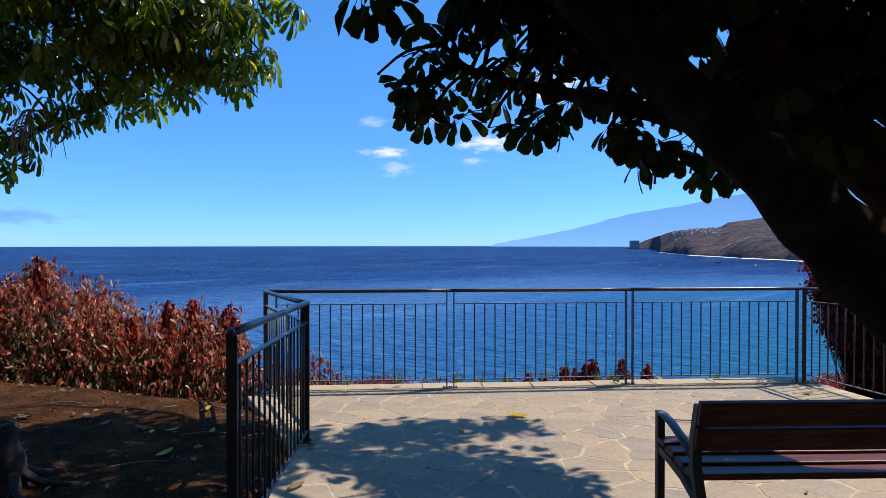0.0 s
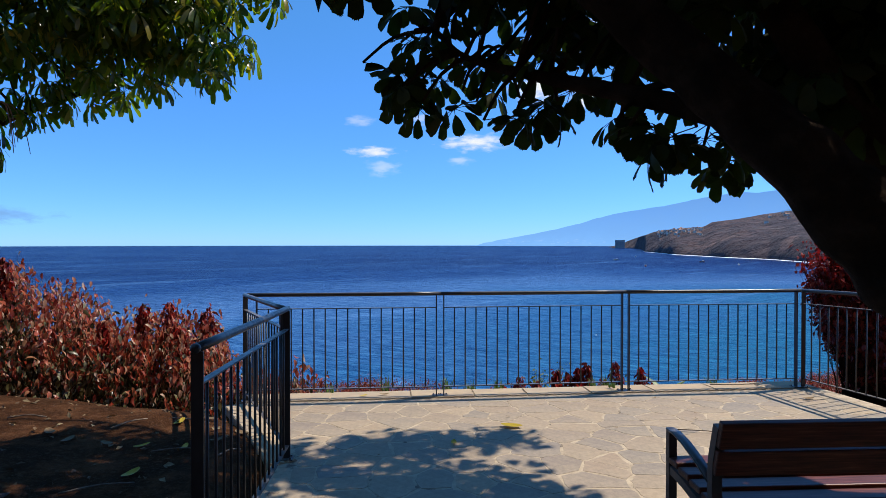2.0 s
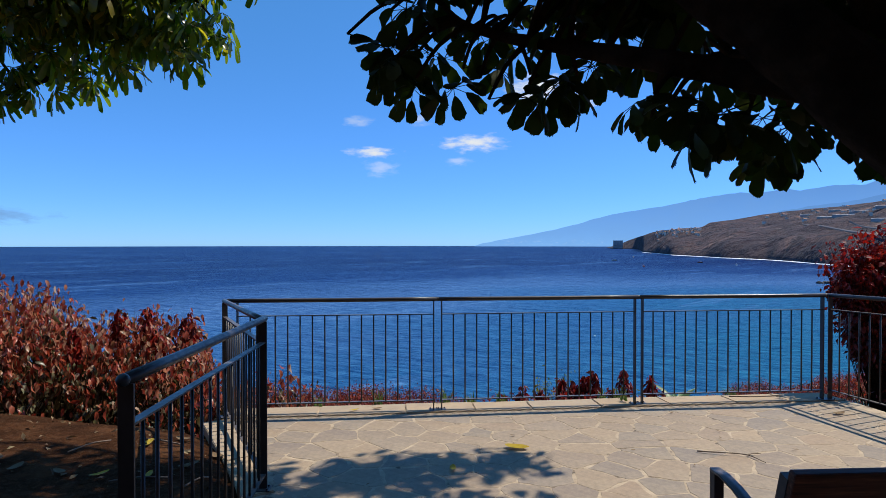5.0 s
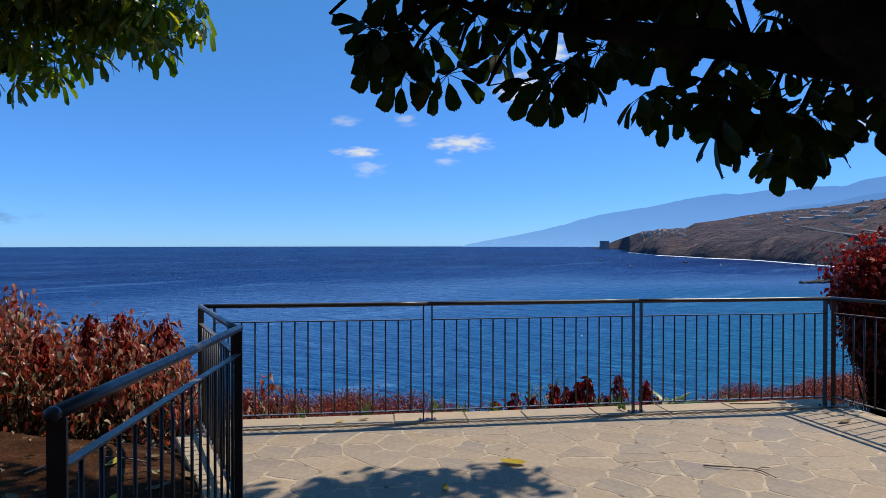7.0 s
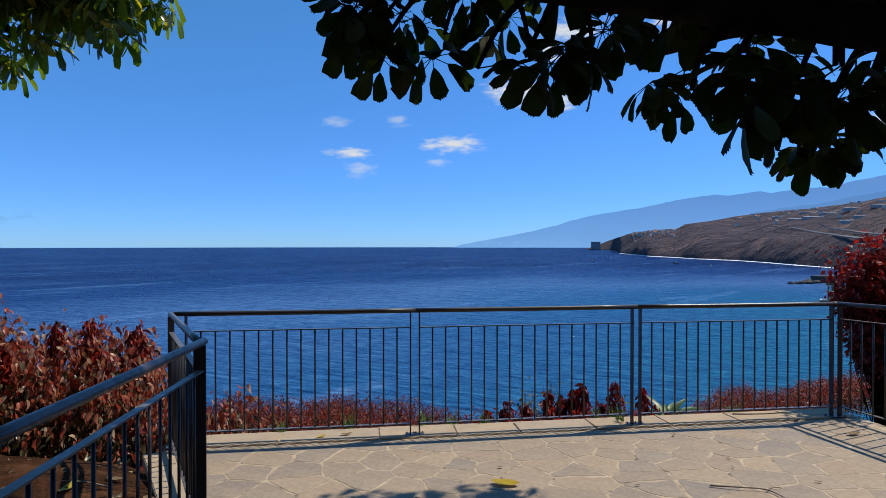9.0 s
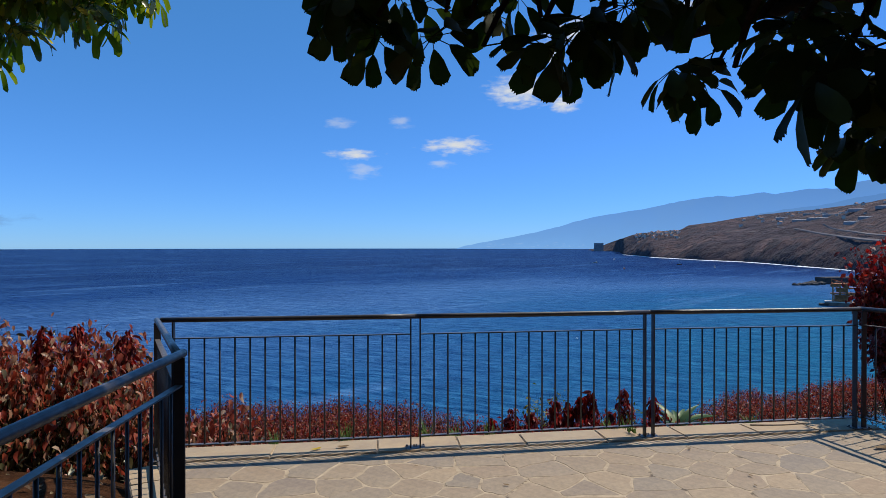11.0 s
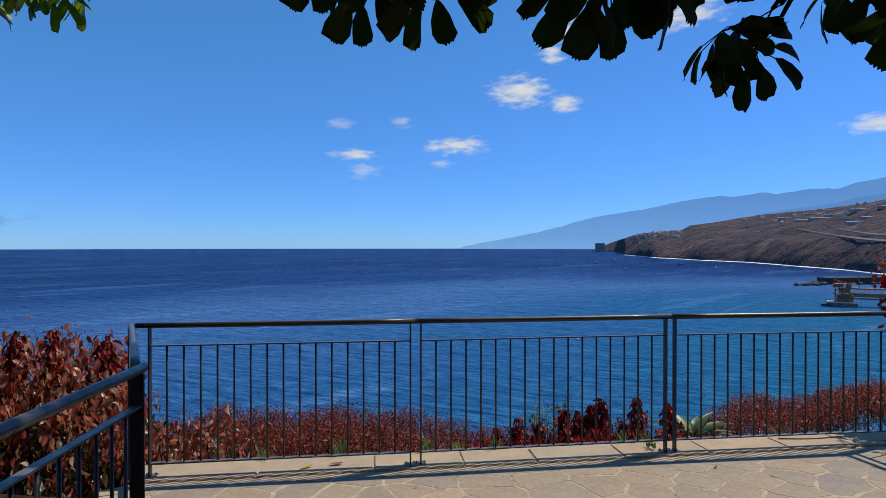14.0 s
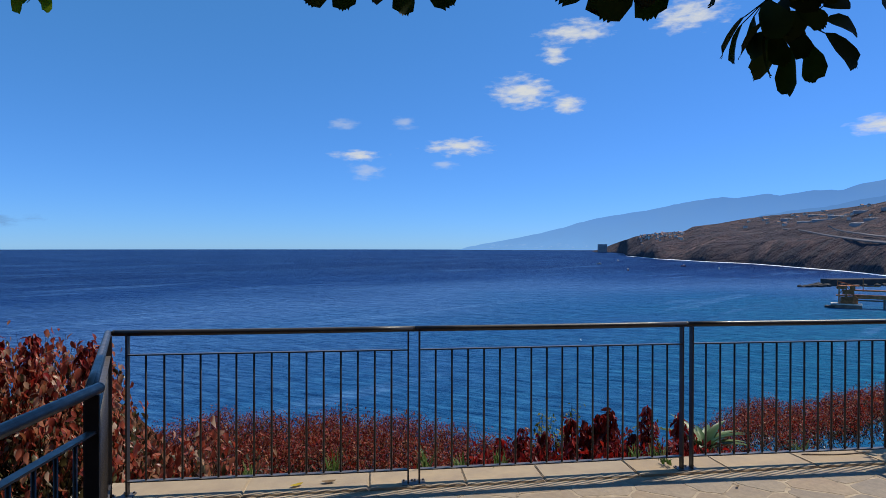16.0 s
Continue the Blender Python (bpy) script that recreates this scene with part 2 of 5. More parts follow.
def build_land(nt, p, out):
    c = coords(nt)
    col = ramp(nt, noise_of(nt, c, 0.012, 9, 0.68), [(0.30, (0.010, 0.011, 0.022)), (0.42, (0.026, 0.021, 0.032)), (0.50, (0.095, 0.050, 0.046)), (0.56, (0.024, 0.022, 0.030)), (0.64, (0.19, 0.105, 0.085)), (0.74, (0.034, 0.032, 0.038))])
    col = mixc(nt, ramp(nt, noise_of(nt, c, 0.005, 6, 0.6), [(0.42, (0, 0, 0)), (0.62, (0.75, 0.75, 0.75))]), col, (0.030, 0.020, 0.030))
    nt.links.new(col, p.inputs["Base Color"])
    p.inputs["Roughness"].default_value = 1.0
    bump(nt, p, noise_of(nt, c, 0.016, 9, 0.6), 1.0, 38.0)


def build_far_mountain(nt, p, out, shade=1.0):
    # distance: the air light lying over it is painted in as a glowing colour
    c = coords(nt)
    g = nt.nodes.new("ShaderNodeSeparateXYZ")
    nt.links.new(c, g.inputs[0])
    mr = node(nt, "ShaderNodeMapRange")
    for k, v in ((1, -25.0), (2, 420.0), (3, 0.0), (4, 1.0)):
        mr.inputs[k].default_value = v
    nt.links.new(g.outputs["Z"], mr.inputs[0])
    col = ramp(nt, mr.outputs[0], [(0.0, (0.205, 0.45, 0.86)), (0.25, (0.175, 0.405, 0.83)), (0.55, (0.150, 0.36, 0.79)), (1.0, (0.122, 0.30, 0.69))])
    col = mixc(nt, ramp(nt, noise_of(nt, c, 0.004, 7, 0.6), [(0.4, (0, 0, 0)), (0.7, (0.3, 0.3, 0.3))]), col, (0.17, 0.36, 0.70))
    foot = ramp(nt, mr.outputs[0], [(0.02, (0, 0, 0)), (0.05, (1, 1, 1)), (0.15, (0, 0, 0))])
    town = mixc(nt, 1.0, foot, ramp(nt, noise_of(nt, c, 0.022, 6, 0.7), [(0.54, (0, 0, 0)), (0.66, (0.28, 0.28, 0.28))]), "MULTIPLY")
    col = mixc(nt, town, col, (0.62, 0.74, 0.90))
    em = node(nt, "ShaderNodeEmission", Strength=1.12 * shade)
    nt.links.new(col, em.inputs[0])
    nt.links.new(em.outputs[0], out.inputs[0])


def build_cloud(nt, p, out, top=1.0, tone=(0.93, 0.97, 1.0)):
    c = coords(nt, "Generated")
    mp = node(nt, "ShaderNodeMapping", Location=(-0.5, -0.5, -0.5))
    nt.links.new(c, mp.inputs["Vector"])
    sep = nt.nodes.new("ShaderNodeVectorMath")
    sep.operation = "LENGTH"
    nt.links.new(mp.outputs[0], sep.inputs[0])
    info = nt.nodes.new("ShaderNodeObjectInfo")
    off = nt.nodes.new("ShaderNodeVectorMath")
    off.operation = "ADD"
    ob = coords(nt)
    flat = node(nt, "ShaderNodeMapping", Scale=(0.8, 2.3, 1.0))
    nt.links.new(ob, flat.inputs["Vector"])
    nt.links.new(flat.outputs[0], off.inputs[0])
    sc = nt.nodes.new("ShaderNodeVectorMath")
    sc.operation = "SCALE"
    nt.links.new(info.outputs["Location"], sc.inputs[0])
    sc.inputs["Scale"].default_value = 0.37
    nt.links.new(sc.outputs[0], off.inputs[1])
    fl = noise_of(nt, off.outputs[0], 0.010, 6, 0.56)
    sub = nt.nodes.new("ShaderNodeMath")
    sub.operation = "MULTIPLY_ADD"
    nt.links.new(sep.outputs["Value"], sub.inputs[0])
    sub.inputs[1].default_value = -1.25
    nt.links.new(fl, sub.inputs[2])
    a = ramp(nt, sub.outputs[0], [(0.02, (0, 0, 0)), (0.16, (0.22 * top, 0.22 * top, 0.22 * top)), (0.32, (0.7 * top, 0.7 * top, 0.7 * top)), (0.5, (top, top, top))])
    em = node(nt, "ShaderNodeEmission", Strength=0.92)
    em.inputs[0].default_value = (*tone, 1)
    tr = nt.nodes.new("ShaderNodeBsdfTransparent")
    mx = nt.nodes.new("ShaderNodeMixShader")
    nt.links.new(a, mx.inputs[0])
    nt.links.new(tr.outputs[0], mx.inputs[1])
    nt.links.new(em.outputs[0], mx.inputs[2])
    nt.links.new(mx.outputs[0], out.inputs[0])


def plain(col, rough=0.8, metal=0.0, scale=5.0, vary=0.25):
    def build(nt, p, out):
        c = coords(nt)
        dark = tuple(v * (1 - vary) for v in col)
        light = tuple(min(1, v * (1 + vary)) for v in col)
        nt.links.new(ramp(nt, noise_of(nt, c, scale, 6, 0.65), [(0.3, dark), (0.7, light)]), p.inputs["Base Color"])
        p.inputs["Roughness"].default_value, p.inputs["Metallic"].default_value = rough, metal
    return build


M_STONE = mat("flagstone", build_deck_stone)
M_MORTAR = mat("mortar", build_mortar)
M_COPING = mat("coping_stone", build_coping)
M_PAINT = mat("dark_metal_paint", build_paint)
M_WOOD = mat("stained_wood", build_bench_wood)
M_BARK = mat("bark", build_bark)
M_SOIL = mat("soil", build_soil)
M_SEA = mat("sea_water", build_sea)
M_LAND = mat("dry_land", build_land)
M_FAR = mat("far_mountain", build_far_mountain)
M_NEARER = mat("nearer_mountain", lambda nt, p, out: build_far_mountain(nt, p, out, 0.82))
M_CLOUD = mat("cloud", build_cloud)
M_WISP = mat("cloud_wisp", lambda nt, p, out: build_cloud(nt, p, out, 0.42))
M_GREYCLOUD = mat("grey_cloud", lambda nt, p, out: build_cloud(nt, p, out, 0.7, (0.20, 0.40, 0.74)))
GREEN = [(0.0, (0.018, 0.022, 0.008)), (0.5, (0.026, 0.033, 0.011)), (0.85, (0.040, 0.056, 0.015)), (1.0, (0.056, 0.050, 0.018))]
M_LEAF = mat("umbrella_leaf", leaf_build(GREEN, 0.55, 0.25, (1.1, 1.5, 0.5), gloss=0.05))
# sunlit copy of the umbrella leaf, its brightness put into base and translucency
M_LEAF_SUNNY = mat("umbrella_leaf_sunlit", leaf_build([(0.0, (0.026, 0.048, 0.008)), (0.5, (0.052, 0.085, 0.013)), (0.85, (0.095, 0.125, 0.020)), (1.0, (0.24, 0.19, 0.035))], 0.26, 0.45, (4.2, 4.2, 1.0), gloss=0.5))
RED = [(0.0, (0.075, 0.010, 0.008)), (0.35, (0.23, 0.030, 0.018)), (0.65, (0.34, 0.066, 0.034)), (0.85, (0.20, 0.080, 0.034)), (1.0, (0.42, 0.20, 0.10))]
M_RED = mat("copper_leaf", leaf_build(RED, 0.36, 0.42, (1.4, 0.85, 0.7)))
M_COPPER = mat("copper_brown_leaf", leaf_build([(0.0, (0.19, 0.030, 0.020)), (0.35, (0.42, 0.095, 0.055)), (0.6, (0.52, 0.18, 0.11)), (0.74, (0.31, 0.16, 0.08)), (0.9, (0.50, 0.29, 0.19)), (1.0, (0.56, 0.42, 0.30))], 0.34, 0.42, (1.4, 0.95, 0.8), gloss=0.4))
M_OLIVE = mat("olive_leaf", leaf_build([(0.0, (0.035, 0.028, 0.012)), (0.4, (0.060, 0.042, 0.016)), (0.78, (0.10, 0.085, 0.03)), (0.92, (0.20, 0.19, 0.09)), (1.0, (0.38, 0.36, 0.24))], 0.34, 0.3, gloss=0.5))
M_CRIMSON = mat("crimson_leaf", leaf_build([(0.0, (0.15, 0.010, 0.010)), (0.5, (0.32, 0.022, 0.018)), (0.85, (0.42, 0.045, 0.026)), (1.0, (0.16, 0.03, 0.02))], 0.38, 0.4, (1.3, 0.7, 0.6)))
M_MAROON = mat("maroon_leaf", leaf_build([(0.0, (0.075, 0.010, 0.012)), (0.5, (0.17, 0.022, 0.020)), (1.0, (0.31, 0.060, 0.042))], 0.35, 0.3))
M_GRASS = mat("green_blade", leaf_build([(0.0, (0.06, 0.12, 0.02)), (0.6, (0.12, 0.20, 0.045)), (1.0, (0.22, 0.27, 0.09))], 0.45, 0.35))
M_YELLOW = mat("fallen_leaf_yellow", leaf_build([(0.0, (0.40, 0.27, 0.015)), (1.0, (0.55, 0.41, 0.04))], 0.5, 0.2))
M_DRY = mat("dry_leaf", leaf_build([(0.0, (0.09, 0.050, 0.025)), (0.5, (0.18, 0.11, 0.055)), (1.0, (0.36, 0.28, 0.16))], 0.7, 0.15))

SLOPE = 0.0345
LC, JP, NP = (-1.424, 6.355), (-0.700, 4.510), (-0.722, 2.661)
P1, P2, P3 = (0.565, 6.324), (2.656, 6.324), (4.716, 6.280)
PR = (4.90, 3.95)


def deck_z(y):
    """The paving falls gently towards the sea."""
    return SLOPE * (6.33 - y) - 0.026


def lerp(a, b, t):
    return a + (b - a) * t


def table(x, pts):
    """Reads a height off a short list of (place, height)."""
    return float(np.interp(x, [p[0] for p in pts], [p[1] for p in pts]))


# ---- ground ----
def left_edge(y):
    if y <= JP[1]:
        return -0.80
    return lerp(-0.80, -1.52, min((y - JP[1]) / (LC[1] - JP[1]), 1.3))


def ground_z(x, y):
    edge = left_edge(y)
    n = noise.noise(Vector((x * 0.6, y * 0.6, 0))) * 0.07 + noise.noise(Vector((x * 2.3, y * 2.3, 4))) * 0.025
    front = 6.60
    inside = edge < x < 5.0 and y < front
    if inside:
        return deck_z(y) - 0.12
    fall = 0.0
    if x <= edge:
        side = edge - x
        crest = 5.05 + 0.50 * side
        z = deck_z(min(y, front)) - 0.03 + min(side, 0.35) * 0.22 + max(0, side - 0.35) * 0.035
        z += n * min(1, side * 2)
        if y > crest:
            fall = (y - crest)
            z -= min(fall, 1.2) ** 1.5 * 0.16 + max(0, fall - 1.2) * 0.24
        if y > front:
            d = y - front
            slope = -0.38 - 0.30 * d - 0.012 * d * d + n * 1.5
            k = min(1, max(0, 1 - (side - 1.0) / 2.2))
            z = lerp(z, min(z, slope), k)
        return z
    if x >= 5.0 and y < front:
        return deck_z(y) - 0.15 - (x - 5.0) * 0.22 + n
    d = y - front
    return -0.38 - 0.30 * d - 0.012 * d * d + n * 1.5


def build_ground():
    xs = np.unique(np.concatenate([np.linspace(-9, -0.6, 85), np.linspace(-0.6, 5.4, 14), np.linspace(5.4, 14, 24), np.linspace(-60, -9, 10), np.linspace(14, 60, 10)]))
    ys = np.unique(np.concatenate([np.linspace(-40, -3.7, 16), np.linspace(-3.7, 2, 14), np.linspace(2, 9.5, 76), np.linspace(9.5, 17, 20), np.linspace(17, 60, 22)]))
    verts, faces = [], []
    for y in ys:
        for x in xs:
            z = ground_z(x, y)
            if y > 15:
                z -= (y - 15) ** 1.3 * 0.35
            # unseen rise behind the viewpoint, added to cut sky fill from that side
            if y < -3.7:
                z += min((-3.7 - y) * 1.7, 17)
            verts.append((x, y, max(z, -30)))
    w = len(xs)
    for j in range(len(ys) - 1):
        for i in range(w - 1):
            a = j * w + i
            faces.append((a, a + 1, a + 1 + w, a + w))
    tagged(part("ground", mesh_of("ground", verts, faces, M_SOIL, True), M_SOIL), "dry reddish-brown bare soil bank beside the paving", "ground", kind="structure")


build_ground()


def build_sea_sheet():
    verts, faces, rings = [(0, 0, 0)], [], []
    radii = [30, 60, 120, 240, 480, 960, 1900, 3300, 4960]
    n = 96
    for r in radii:
        rings.append(len(verts))
        for k in range(n):
            a = 2 * math.pi * k / n
            verts.append((r * math.cos(a), r * math.sin(a), 0))
    for k in range(n):
        faces.append((0, rings[0] + k, rings[0] + (k + 1) % n))
    for a, b in zip(rings, rings[1:]):
        for k in range(n):
            faces.append((a + k, b + k, b + (k + 1) % n, a + (k + 1) % n))
    ob = part("water", mesh_of("water", verts, faces, M_SEA, True), M_SEA)
    ob.location.z = -25.0
    tagged(ob, "deep blue ocean with small wind ripples", "sea", kind="structure")


build_sea_sheet()


# ---- distance ----
def polar(az, r, z):
    return (r * math.sin(radians(az)), r * math.cos(radians(az)), z)


MOUNTAIN = [(9, -0.3), (10, 0.03), (14, 0.73), (16.8, 1.3), (19.6, 1.97), (21.8, 2.63), (24, 3.05), (27.7, 3.58), (31.2, 4.29), (34, 4.6), (35, 4.46), (37.6, 4.75), (38.5, 4.56), (41, 4.87), (43, 4.8), (44, 5.19), (46, 5.5), (52, 6.6), (62, 7.0), (75, 5.0)]
COAST = [(22.0, 3300), (23, 2890), (25.2, 2500), (25.5, 1690), (28.2, 1312), (32.6, 1100), (35.9, 1015), (40.2, 836), (43.3, 748), (45.6, 664), (50, 560), (60, 420), (75, 300)]
RIDGE = [(22.0, -0.5), (23, -0.25), (23.6, -0.02), (24.2, 0.25), (25.1, 0.58), (26.6, 1.08), (27.7, 1.25), (29.2, 1.42), (30.7, 1.45), (31.4, 1.9), (34.5, 2.34), (38, 2.83), (41.4, 3.07), (44, 3.38), (46, 3.75), (52, 5.0), (60, 6.0), (75, 6.0)]


NEARER = [(33.5, 0.5), (35.5, 2.2), (37, 2.81), (39.3, 3.19), (41.8, 3.43), (44.1, 3.94), (45.8, 4.17), (52, 5.2), (62, 6.0), (75, 4.5)]


def build_mountain(line, far, m, label):
    verts, faces = [], []
    azs = np.linspace(line[0][0], 75, 160)
    rows = 9
    for az in azs:
        top = math.tan(radians(table(az, line))) * far + 1.6
        top += noise.noise(Vector((az * 0.9, 1, 0))) * 6 + noise.noise(Vector((az * 2.5, 5, 0))) * 4
        top = max(top, -24)
        for k in range(rows):
            f = k / (rows - 1)
            r = lerp(far - 350, far, f) + noise.noise(Vector((az * 0.5, f * 3, 2))) * 60 * (1 - f)
            verts.append(polar(az, r, lerp(-26, top, f ** 1.15)))
    for i in range(len(azs) - 1):
        for k in range(rows - 1):
            a = i * rows + k
            faces.append((a, a + rows, a + rows + 1, a + 1))
    tagged(part("backdrop", mesh_of("backdrop", verts, faces, m, True), m), label, "mountain", kind="structure")


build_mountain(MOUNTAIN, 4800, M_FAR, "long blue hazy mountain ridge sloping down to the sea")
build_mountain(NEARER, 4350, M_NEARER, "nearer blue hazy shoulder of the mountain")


def land_z(az, f):
    """Height of the headland at an azimuth, f from the shore (0) to the ridge (1)."""
    rc = table(az, COAST)
    depth = lerp(140, 620, min(max((az - 23) / 14, 0), 1))
    r = rc + depth * f
    top = math.tan(radians(table(az, RIDGE))) * (rc + depth) + 1.6
    cliff = min(1.0, f / 0.14) ** 0.7 * lerp(0.18, 0.34, min(max((az - 25) / 8, 0), 1))
    prof = cliff + (1 - cliff) * max(0, (f - 0.14) / 0.86) ** 1.05 if f > 0.14 else cliff
    z = -25.5 + (top + 25.5) * prof
    x, y, _ = polar(az, r, 0)
    bumps = noise.noise(Vector((x * 0.010, y * 0.010, 0))) * 10 + noise.noise(Vector((x * 0.035, y * 0.035, 3))) * 5.0
    z += bumps * min(1, f * 5) * (1 - f ** 3 * 0.8) * min(1, max(0.1, (az - 23) / 5))
    return x, y, z


def build_headland():
    verts, faces = [], []
    azs = np.linspace(22.2, 75, 190)
    fs = [0, 0.02, 0.05, 0.09, 0.14, 0.2, 0.27, 0.34, 0.42, 0.5, 0.58, 0.66, 0.74, 0.82, 0.9, 0.96, 1.0, 1.08, 1.3]
    for az in azs:
        for f in fs:
            x, y, z = land_z(az, min(f, 1.0))
            if f > 1:
                s = 1 + (f - 1) * 0.6
                x, y, z = x * s, y * s, z - (f - 1) * 60
            verts.append((x, y, z))
    w = len(fs)
    for i in range(len(azs) - 1):
        for k in range(w - 1):
            a = i * w + k
            faces.append((a, a + w, a + w + 1, a + 1))
    tagged(part("headland", mesh_of("headland", verts, faces, M_LAND, True), M_LAND), "dry brown volcanic headland with rocky shore", "headland", kind="structure")


build_headland()


def build_cloud_patch(az, el, w, h):
    d = 4700.0
    m = M_GREYCLOUD if az < -20 else M_WISP if w * h < 8.5 or (az < 0 and el < 8) else M_CLOUD
    ob = part("cloud", cloud_mesh(w * d / 57.3, h * d / 57.3, m), m)
    c = Vector(polar(az, d * math.cos(radians(el)), d * math.sin(radians(el))))
    ob.matrix_world = look(c, (0, 0, 1.6))
    ob.visible_shadow = False
    tagged(ob, "small wispy white fair-weather cloud", "cloud", "clouds over the sea", "structure")


def cloud_mesh(w, h, m):
    return mesh_of("cloud", [(-w / 2, -h / 2, 0), (w / 2, -h / 2, 0), (w / 2, h / 2, 0), (-w / 2, h / 2, 0)], [(0, 1, 2, 3)], m)


for az, el, w, h in [(15.4, 15.4, 8.4, 4.6), (19.9, 14.0, 4.2, 2.6), (8.9, 10.2, 9.6, 2.5), (20.6, 20.6, 9.4, 3.0), (18.4, 18.7, 3.6, 3.0),
                     (-1.5, 9.2, 7.4, 1.8), (-0.8, 7.6, 5.4, 2.6), (-2.8, 12.2, 4.6, 1.3), (3.4, 12.5, 3.2, 2.0), (31.1, 21.0, 9.0, 4.0),
                     (45.5, 9.8, 6.0, 2.6), (7.4, 8.4, 3.8, 1.3), (-34.0, 2.3, 13.0, 2.2)]:
    build_cloud_patch(az, el, w, h)


# ---- paving ----
def clip_poly(poly, a, b):
    """Keeps the side of the polygon nearer to a than to b."""
    m, n = (a + b) / 2, b - a
    out = []
    for i in range(len(poly)):
        p, q = poly[i], poly[(i + 1) % len(poly)]
        dp, dq = (p - m) @ n, (q - m) @ n
        if dp <= 0:
            out.append(p)
        if (dp < 0 < dq) or (dq < 0 < dp):
            out.append(p + (q - p) * (dp / (dp - dq)))
    return out


def clip_line(poly, m, n):
    out = []
    for i in range(len(poly)):
        p, q = poly[i], poly[(i + 1) % len(poly)]
        dp, dq = (p - m) @ n, (q - m) @ n
        if dp <= 0:
            out.append(p)
        if (dp < 0 < dq) or (dq < 0 < dp):
            out.append(p + (q - p) * (dp / (dp - dq)))
    return out


EDGE = [np.array(p) for p in [(-0.66, -3.5), (4.85, -3.5), (4.84, 6.16), (-1.30, 6.20), (-0.62, 4.55)]]


def build_paving():
    bm = bmesh.new()
    outline = [(-0.80, -3.6), (5.0, -3.6), (4.98, 6.6), (-1.56, 6.64), (-0.80, 4.50)]
    top = [bm.verts.new((x, y, deck_z(y) - 0.0009)) for x, y in outline]
    low = [bm.verts.new((x, y, deck_z(y) - 0.55)) for x, y in outline]
    bm.faces.new(top)
    bm.faces.new(list(reversed(low)))
    for i in range(len(top)):
        j = (i + 1) % len(top)
        bm.faces.new((top[j], top[i], low[i], low[j]))
    deck = tagged(part("floor", bm, M_MORTAR), "terrace of grey-brown crazy paving with sandy mortar joints", "paving", kind="structure")
    g = np.random.default_rng(21)
    seeds = []
    tries = 0
    while len(seeds) < 330 and tries < 40000:
        tries += 1
        p = np.array((g.uniform(-1.6, 5.1), g.uniform(2.3, 6.5)))
        gap = 0.17 + 0.30 * g.random()
        if all(np.hypot(*((p - s) * (0.80, 1.12))) > gap for s in seeds):
            seeds.append(p)
    # the part behind the bench, in larger slabs
    seeds += [np.array((x + g.normal() * 0.12, y + g.normal() * 0.12)) for x in np.arange(-0.4, 5.0, 0.95) for y in np.arange(-3.3, 2.1, 0.95)]
    for s in seeds:
        poly = [s + np.array(o) for o in ((-1, -1), (1, -1), (1, 1), (-1, 1))]
        for o in seeds:
            if o is not s and np.hypot(*(o - s)) < 1.3:
                poly = clip_poly(poly, s, o)
        for i in range(len(EDGE)):
            a, b = EDGE[i], EDGE[(i + 1) % len(EDGE)]
            d = b - a
            n = np.array((d[1], -d[0])) / np.hypot(*d)
            if (i == 3 and s[1] < 4.5) or (i == 4 and s[1] >= 4.5):
                continue
            poly = clip_line(poly, a, n) if poly else poly
        if len(poly) < 3:
            continue
        c = sum(poly) / len(poly)
        area = 0.5 * abs(sum(poly[i][0] * poly[(i + 1) % len(poly)][1] - poly[(i + 1) % len(poly)][0] * poly[i][1] for i in range(len(poly))))
        if area < 0.012:
            continue
        gap = g.uniform(-0.001, 0.009)
        ring = []
        for i in range(len(poly)):
            p, q = poly[i], poly[(i + 1) % len(poly)]
            if np.hypot(*(q - p)) < 0.03:
                continue
            for f in (0.03, 0.34, 0.66, 0.97):
                w = p + (q - p) * f
                d = c - w
                w = w + d / np.hypot(*d) * (gap + g.uniform(-0.003, 0.011) + (0.008 if f in (0.03, 0.97) else 0.0) * g.random())
                w = w + np.array((q - p)[::-1]) * (-1, 1) * g.normal() * 0.020
                ring.append(w)
        if len(ring) < 4:
            continue
        rise = g.uniform(0.0, 0.0016)
        bm = bmesh.new()
        t = [bm.verts.new((w[0] - c[0] + (c[0] - w[0]) * 0.012, w[1] - c[1] + (c[1] - w[1]) * 0.012, deck_z(w[1]) - deck_z(c[1]) + rise)) for w in ring]
        e = [bm.verts.new((w[0] - c[0], w[1] - c[1], deck_z(w[1]) - deck_z(c[1]) + rise - 0.003)) for w in ring]
        b = [bm.verts.new((w[0] - c[0], w[1] - c[1], deck_z(w[1]) - deck_z(c[1]) - 0.03)) for w in ring]
        bm.faces.new(t)
        for lo, hi in ((e, t), (b, e)):
            for i in range(len(ring)):
                j = (i + 1) % len(ring)
                bm.faces.new((lo[i], lo[j], hi[j], hi[i]))
        bmesh.ops.recalc_face_normals(bm, faces=bm.faces)
        ob = part("flagstone", bm, M_STONE, deck)
        ob.location = (c[0], c[1], deck_z(c[1]))
    return deck


